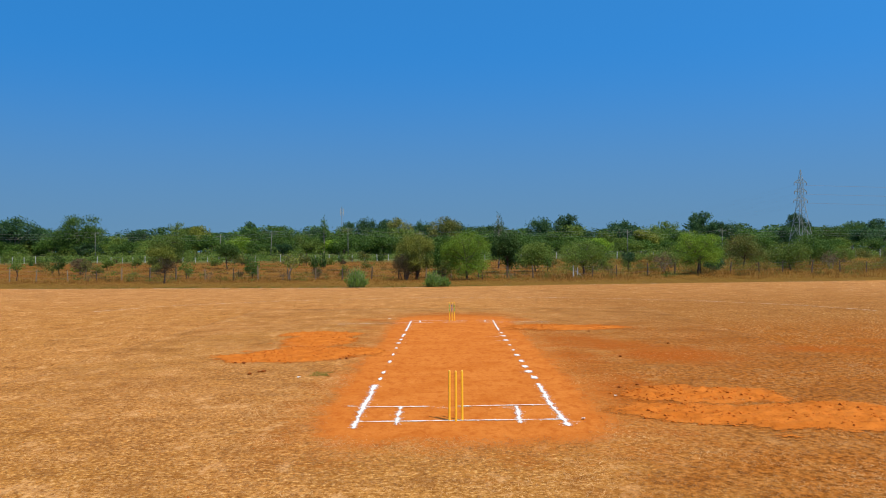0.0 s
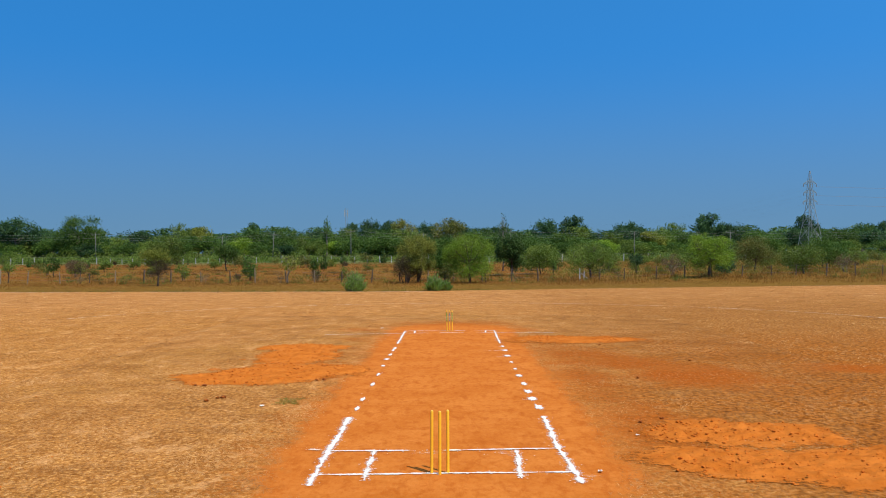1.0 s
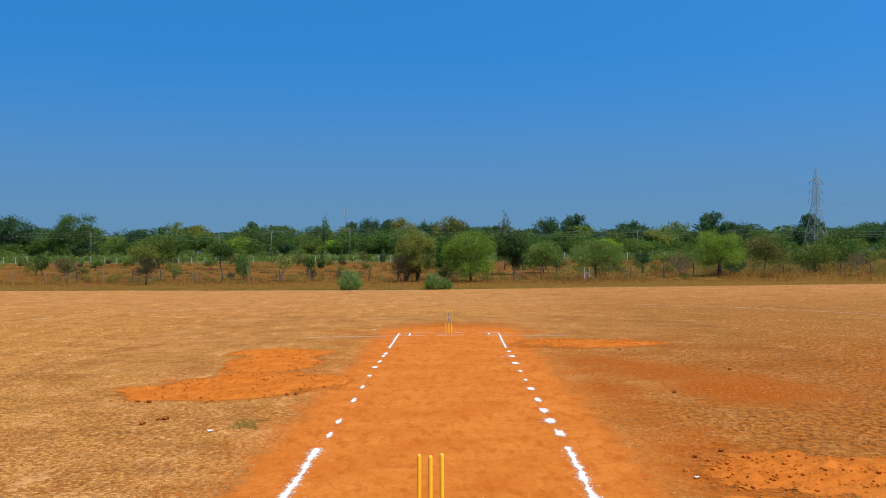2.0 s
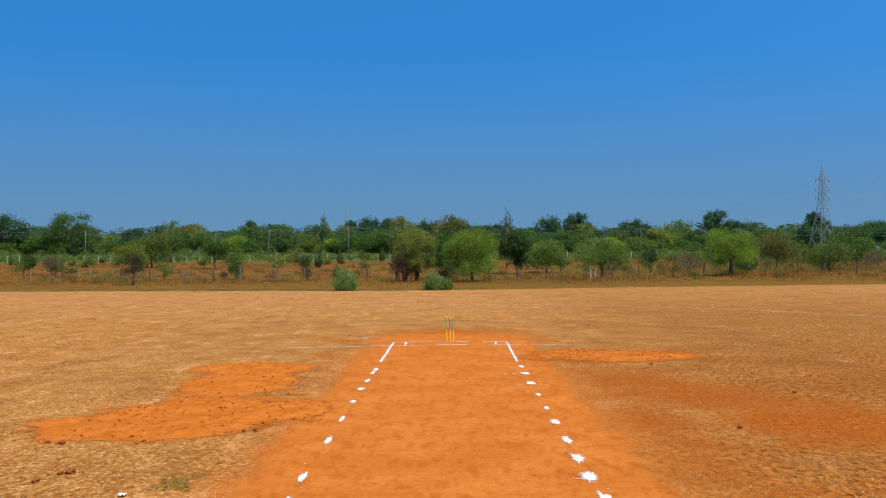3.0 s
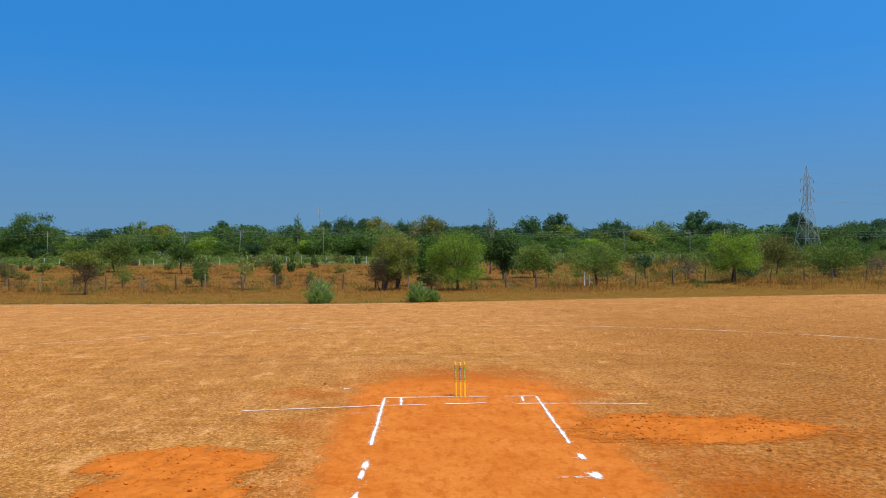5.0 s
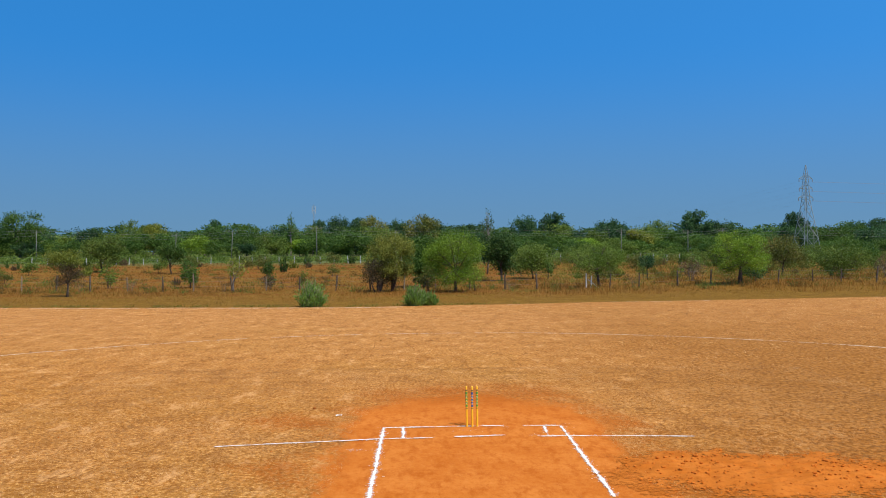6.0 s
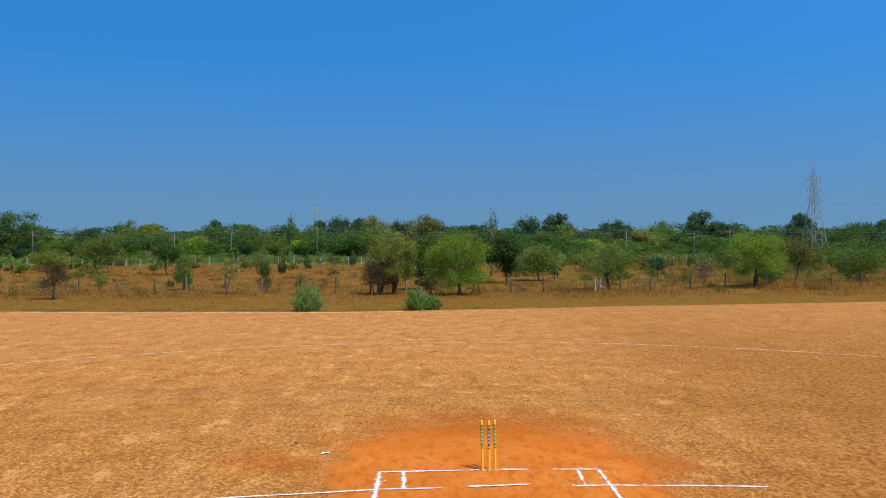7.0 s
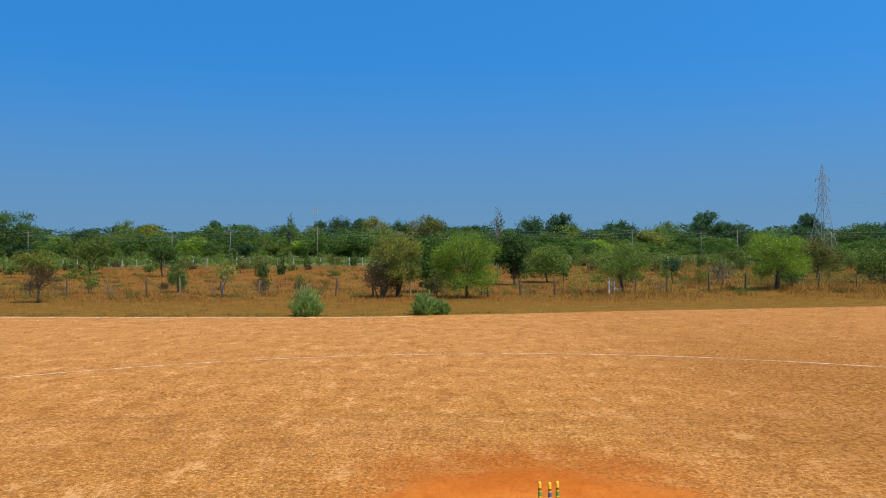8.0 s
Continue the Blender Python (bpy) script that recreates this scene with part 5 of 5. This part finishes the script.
plant("shrub", "thin upright green sapling in red soil", "shrub", grow_tree(113, 2.2, 0.55, 0.1, 500, 0.09, "upright", 8, 4), L_MID, M_BARK, 12.5, 78)
plant("tree", "wide olive-green thorn tree with a twisted dark trunk", "tree", grow_tree(114, 4.0, 2.4, 0.04, 11500, 0.085, "round", 14, 8, None, 0.5, 0.15, 0, 0.12, 0.3, 0.2), L_OLIVE, M_BARK, 14.4, 60, 0, "trees on the scrub land")
plant("tree", "small round dark green tree in dry grass", "tree", grow_tree(115, 2.6, 0.75, 0.35, 1500, 0.08, "round", 6, 5), L_DARK, M_BARK, 21.2, 70, 0, "trees on the scrub land")
plant("shrub", "leafless reddish-brown shrub in dry grass", "shrub", grow_tree(116, 2.3, 1.15, 0.05, 900, 0.08, "shrub", 12, 8, None, 0.5, 0.25), L_BROWN, M_GREYBARK, 24.3, 66)
plant("tree", "wide bright green umbrella-shaped tree with two dark trunks", "tree", grow_tree(117, 4.5, 2.5, 0.06, 18000, 0.085, "round", 18, 8, None, 0.5, 0.12, 0, 0.13, 0.25, 0.2), L_BRIGHT, M_BARK, 26.0, 58.5, 0, "trees on the scrub land")
plant("shrub", "dark leafy shrub beside a spreading tree", "shrub", grow_tree(118, 1.7, 1.1, 0.05, 1700, 0.09, "shrub", 10, 6), L_DARK, M_BARK, 29.0, 63)
plant("tree", "brownish-green thorn tree with crooked dark trunk", "tree", grow_tree(119, 4.1, 2.3, 0.05, 6500, 0.09, "round", 9, 7, None, 0.45, 0.22), L_RUST, M_BARK, 35.3, 72, 0, "trees on the scrub land")
plant("tree", "spreading green tree on the scrub land", "tree", grow_tree(120, 4.0, 2.7, 0.04, 7500, 0.11, "round", 8, 6), L_MID, M_BARK, 48.3, 84, 0, "trees on the scrub land")
plant("tree", "half-withered thorn tree in dry grass", "tree", grow_tree(121, 3.2, 2.2, 0.03, 6000, 0.09, "round", 9, 7), L_OLIVE, M_BARK, 38.7, 66, 0, "trees on the scrub land")
plant("shrub", "leafless brown shrub in dry grass", "shrub", grow_tree(122, 2.2, 1.1, 0.05, 900, 0.08, "shrub", 12, 8), L_BROWN, M_GREYBARK, 45, 70)
top_leaf = grow_tree(124, 1.6, 1.35, 0.0, 3000, 0.07, "round", 7, 6, None, 0.4, 0.24)[1] + np.array([-0.25, 0, 1.95])
plant("tree", "bare brown thorn tree with a yellow-green top", "tree", grow_tree(123, 2.7, 1.1, 0.14, 4200, 0.05, "round", 14, 10, None, 0.5, 0.2, 0, 0.08, 0.28), L_TANGLE, M_BARK, -27.2, 50, 0, "trees on the scrub land", (top_leaf, L_YELLOW, "yellow-green upper leaves"))
plant("tree", "spreading olive tree with a dark forked trunk", "tree", grow_tree(125, 5.4, 2.7, 0.06, 7500, 0.13, "round", 8, 6), L_OLIVE, M_BARK, -45.3, 107, 0, "trees on the scrub land")
plant("tree", "small dark green spreading tree", "tree", grow_tree(126, 3.9, 1.9, 0.2, 4500, 0.12, "umbrella", 8, 6), L_MID, M_BARK, -33.5, 99, 0, "trees on the scrub land")
plant("shrub", "upright green shrub with loose sprays", "shrub", grow_tree(127, 2.95, 0.85, 0.05, 1700, 0.09, "upright", 11, 5), L_MID, M_BARK, -22.4, 66)
plant("tree", "thin sapling with sparse yellow-green leaves by a post", "tree", grow_tree(128, 2.7, 1.0, 0.3, 520, 0.10, "umbrella", 8, 5), L_YELLOW, M_GREYBARK, -16.5, 57.3, 0, "trees on the scrub land")
plant("shrub", "upright green shrub beside a sapling", "shrub", grow_tree(129, 2.3, 0.7, 0.05, 1000, 0.09, "upright", 9, 5), L_MID, M_BARK, -15.5, 68)
plant("shrub", "low dark withered shrub in red soil", "shrub", grow_tree(130, 1.3, 0.6, 0.05, 500, 0.07, "shrub", 8, 6), L_BROWN, M_BARK, -14.2, 60.5)
plant("shrub", "rounded leafless brown shrub in red soil", "shrub", grow_tree(131, 2.1, 1.3, 0.05, 2400, 0.08, "shrub", 12, 7), L_BROWN, M_BARK, -46.6, 77)
plant("tree", "thin small tree with an open crown", "tree", grow_tree(132, 2.2, 0.9, 0.4, 700, 0.09, "umbrella", 7, 5), L_OLIVE, M_BARK, -47.3, 62, 0, "trees on the scrub land")
plant("tree", "thin green sapling behind the fence", "tree", grow_tree(133, 2.5, 0.9, 0.25, 1000, 0.10, "round", 7, 5), L_MID, M_BARK, -49.7, 78, 0, "trees on the scrub land")
plant("tree", "leaning rusty sapling by the fence", "tree", grow_tree(134, 2.2, 0.7, 0.3, 500, 0.09, "round", 7, 5), L_RUST, M_BARK, -43.5, 71, 0, "trees on the scrub land")

for i, (dx, dy, dh) in enumerate([(-29.3, 57.6, 1.4), (-25.1, 57.7, 1.5), (-17.4, 57.6, 1.3), (-10.5, 58.0, 1.2), (-38.0, 58.2, 1.3), (6.3, 58.0, 1.1), (17.0, 59.0, 1.3)]):
    plant("shrub", "pale bare thorn twigs leaning on a fence post", "shrub", grow_tree(140 + i, dh, 0.75, 0.02, 90, 0.05, "shrub", 14, 7, None, 0.6, 0.2, 0, 0.03), L_BROWN, M_PALETWIG, dx, dy, 40 * i, "bare thorns by the fence")

# scattered scrub between the fences
scrub_kinds = []
for i, (h, rr, nn, lm) in enumerate([(1.5, 0.9, 650, L_OLIVE), (2.1, 0.8, 900, L_MID), (1.2, 0.9, 700, L_BROWN), (1.8, 1.2, 800, L_RUST), (2.6, 1.0, 800, L_OLIVE), (1.3, 1.1, 900, L_YELLOW)]):
    (wv, wf), lv = grow_tree(200 + i, h, rr, 0.04, nn, 0.11, "shrub", 6, 3) if i in (0, 3, 4) else shoot_bush(200 + i, h, rr * 0.85, 32, 18, 0.13, 0.3)
    scrub_kinds.append((mesh_from("stems", wv, wf, M_BARK), fast_mesh("crown", lv, np.arange(len(lv)), 4, lm)))
scrub_words = ["olive-green scrub bush in dry grass", "upright green scrub bush in dry grass", "withered brown scrub bush in dry grass", "rusty half-dry scrub bush in dry grass", "tall olive scrub bush in dry grass", "yellowish scrub bush in dry grass"]
rng_s = random.Random(21)
for i in range(190):
    y = 64 + 81 * rng_s.random() ** 0.75
    x = rng_s.uniform(-0.62, 0.68) * (y + 8) if i < 110 else rng_s.uniform(0.16, 0.68) * (y + 8)
    k = rng_s.randrange(6) if i < 110 else (0, 4, 3, 0, 2)[rng_s.randrange(5)]
    if y < 80 and 4 < x < 14:
        continue
    s = rng_s.uniform(0.55, 1.25) * (0.75 if y < 85 else 1.0)
    root = thing("shrub", scrub_words[k], "shrub", "scrub between the fences", at=pose(x, y, ground_z(x, y), 0, 0, rng_s.uniform(0, 360)) @ Matrix.Scale(s, 4))
    part("trunk", scrub_kinds[k][0], root)
    part("crown", scrub_kinds[k][1], root)

# ---- the woods ----
wood_kinds_far = {}
for key, h, rr, clear, nn, leaf, form, lm, puff in [
        ("acacia", 10, 6.0, 0.10, 7500, 0.28, "umbrella", L_MID, 0.2), ("dark", 10, 4.4, 0.06, 5000, 0.31, "round", L_DARK, 0.2), ("dark_tall", 10, 3.6, 0.08, 4800, 0.31, "round", L_DARK, 0.18),
        ("rust", 9, 4.2, 0.06, 4300, 0.3, "round", L_RUST, 0.22), ("mid", 8, 4.4, 0.02, 4600, 0.3, "round", L_MID, 0.22), ("olive", 7, 4.2, 0.02, 4400, 0.29, "round", L_OLIVE, 0.22),
        ("yellow", 7, 3.2, 0.04, 4200, 0.3, "round", L_YELLOW, 0.22), ("thin", 9, 1.3, 0.2, 900, 0.24, "upright", L_MID, 0.3), ("bright", 7, 4.0, 0.02, 4400, 0.29, "round", L_BRIGHT, 0.22), ("deep", 10, 4.6, 0.02, 1600, 0.55, "round", L_DEEP, 0.22)]:
    (wv, wf), lv = grow_tree(300 + len(wood_kinds_far), h, rr, clear, nn, leaf, form, 13, 5, None, 0.25, puff * 0.6, 0, None, 0.6, 0, True)
    wood_kinds_far[key] = (mesh_from("trunk", wv, wf, M_GREYBARK), fast_mesh("crown", lv, np.arange(len(lv)), 3, lm), h, rr)
wood_words = {"acacia": "wide feathery green umbrella tree at the wood's edge", "dark": "dense dark green tree in the woods", "dark_tall": "tall dark green tree above the woods", "rust": "tree with rusty yellowing crown in the woods", "mid": "rounded green tree in the woods", "olive": "spreading olive-green tree in the woods", "yellow": "yellow-green leafy tree in the woods", "thin": "tall thin sparse tree above the woods", "deep": "dense dark green tree deep in the woods", "bright": "fresh green tree at the wood's edge"}


def far_tree(key, x, y, top, half, turn):
    """A tree of the woods whose crown reaches the height `top` and the half width `half`."""
    tm, cm, h, rr = wood_kinds_far[key]
    z = ground_z(x, y)
    root = thing("tree", wood_words[key], "tree", "woods", at=pose(x, y, z, 0, 0, turn) @ Matrix.Diagonal((half / rr, half / rr, (top - z) / h, 1)))
    part("trunk", tm, root)
    part("crown", cm, root)


for key, x, y, top, half in [
        ("acacia", -92.4, 185, 13.3, 6.3), ("dark", -110, 187, 13.3, 6.4), ("thin", -32.1, 192, 13.0, 1.2), ("dark", -26.7, 260, 15.6, 4.4), ("dark_tall", -33.5, 258, 13.8, 3.6), ("dark_tall", -20.5, 255, 14.4, 3.4),
        ("rust", -14.6, 232, 14.0, 4.2), ("dark", -8.0, 240, 13.6, 4.0), ("rust", -1.1, 205, 12.9, 4.8), ("dark", 2.6, 228, 12.6, 4.0), ("dark", 26.6, 225, 13.9, 4.2), ("dark_tall", 35.1, 225, 14.3, 4.2), ("dark", 54.9, 245, 13.6, 5.3),
        ("yellow", 51.5, 194, 8.9, 3.4), ("olive", 66.0, 230, 12.3, 5.2), ("dark_tall", 74.6, 225, 14.8, 4.3), ("dark", 82.5, 228, 12.3, 5.0), ("dark_tall", 106.8, 235, 14.6, 4.0), ("dark", 123.7, 235, 12.4, 4.2), ("olive", -74, 205, 12.0, 3.6),
        ("yellow", -66, 200, 11.0, 3.0), ("dark_tall", -83, 330, 17.0, 4.0), ("dark", 14.5, 240, 12.2, 4.5), ("olive", 92, 250, 11.4, 4.6), ("dark", 113, 245, 11.6, 5.0), ("thin", -58, 240, 12.2, 1.8), ("dark_tall", 134, 240, 13.0, 4.0), ("dark", 146, 238, 12.4, 5.0)]:
    far_tree(key, x, y, top, half, (x * 37) % 360)

rng_w = random.Random(33)
for row_y, step, keys, base_top, spread in ((300, 11.0, ["deep"], 12.6, 1.5), (262, 11.0, ["deep"], 10.4, 1.2), (226, 8.0, ["mid", "dark", "dark", "olive", "acacia"], 10.3, 1.5), (207, 7.0, ["mid", "olive", "mid", "dark", "mid", "mid"], 8.9, 1.5), (189, 5.6, ["mid", "mid", "olive", "mid", "mid", "bright", "dark"], 7.0, 1.5)):
    x = -0.62 * row_y - 20
    while x < 0.72 * row_y + 20:
        y = row_y + rng_w.uniform(-7, 7)
        key = keys[rng_w.randrange(len(keys))]
        wx, wtop, whalf, wturn = x + rng_w.uniform(-2, 2), base_top + spread * rng_w.uniform(-1, 1), step * rng_w.uniform(0.62, 0.85), rng_w.uniform(0, 360)
        if not (abs(wx - 87.5) < 6.5 and y < 203):
            far_tree(key, wx, y, wtop, whalf, wturn)
        x += step * rng_w.uniform(0.8, 1.2)


def undergrowth():
    """Low bushes closing the foot of the woods."""
    rs = np.random.RandomState(44)
    out = []
    for i in range(420):
        y = rs.uniform(148, 186)
        x = rs.uniform(-0.66, 0.76) * (y + 10)
        rr, hh = rs.uniform(1.0, 2.4), rs.uniform(0.7, 1.5) * (1 if y < 174 else 2.0)
        n = 210
        d = rs.normal(size=(n, 3))
        d /= np.linalg.norm(d, axis=1)[:, None]
        d[:, 2] = np.abs(d[:, 2])
        c = d * (0.55 + 0.5 * rs.uniform(0, 1, n) ** 0.6)[:, None] * np.array([rr, rr, hh]) + np.array([x, y, ground_z(x, y)])
        out.append(leaf_quads(rs, c, 0.3, d, 0.3).reshape(-1, 4, 3)[:, :3].reshape(-1, 3))
    lv = np.concatenate(out)
    thing("undergrowth", "dense green bushes at the foot of the woods", "undergrowth", kind="stuff", data=fast_mesh("undergrowth", lv, np.arange(len(lv)), 3, L_OLIVE))


undergrowth()


def low_brush(count, x_lo, x_hi, y_lo, y_hi, seed, material, words, tall=1.0):
    """Knee-high weeds and brush, too many to count."""
    rs = np.random.RandomState(seed)
    out = []
    for i in range(count):
        y = y_lo + (y_hi - y_lo) * rs.uniform(0, 1) ** 1.3
        x = rs.uniform(x_lo, x_hi) * (y + 8)
        rr, hh, n = rs.uniform(0.4, 1.3) * tall ** 0.5, rs.uniform(0.25, 0.8) * tall, 90
        d = rs.normal(size=(n, 3))
        d /= np.linalg.norm(d, axis=1)[:, None]
        d[:, 2] = np.abs(d[:, 2])
        c = d * rs.uniform(0.2, 1.1, n)[:, None] * np.array([rr, rr, hh]) + np.array([x, y, ground_z(x, y)])
        out.append(leaf_quads(rs, c, 0.10, d * 0.4 + np.array([0, 0, 0.8]), 0.6, 0, 0.3).reshape(-1, 4, 3)[:, :3].reshape(-1, 3))
    lv = np.concatenate(out)
    thing("low_brush", words, "brush", kind="stuff", data=fast_mesh("low_brush", lv, np.arange(len(lv)), 3, material))


low_brush(420, -0.6, 0.66, 54, 135, 51, L_WEED, "low dry olive-brown weeds on the scrub land")
low_brush(420, 0.15, 0.68, 64, 142, 53, L_SCRUBTREE, "waist-high olive-brown brush behind the fence", 1.9)
low_brush(260, 0.13, 0.68, 63, 140, 54, G_PALE, "waist-high dry tan brush behind the fence", 1.7)
low_brush(300, -0.6, 0.66, 54, 135, 52, L_OLIVE, "low green weeds on the scrub land")
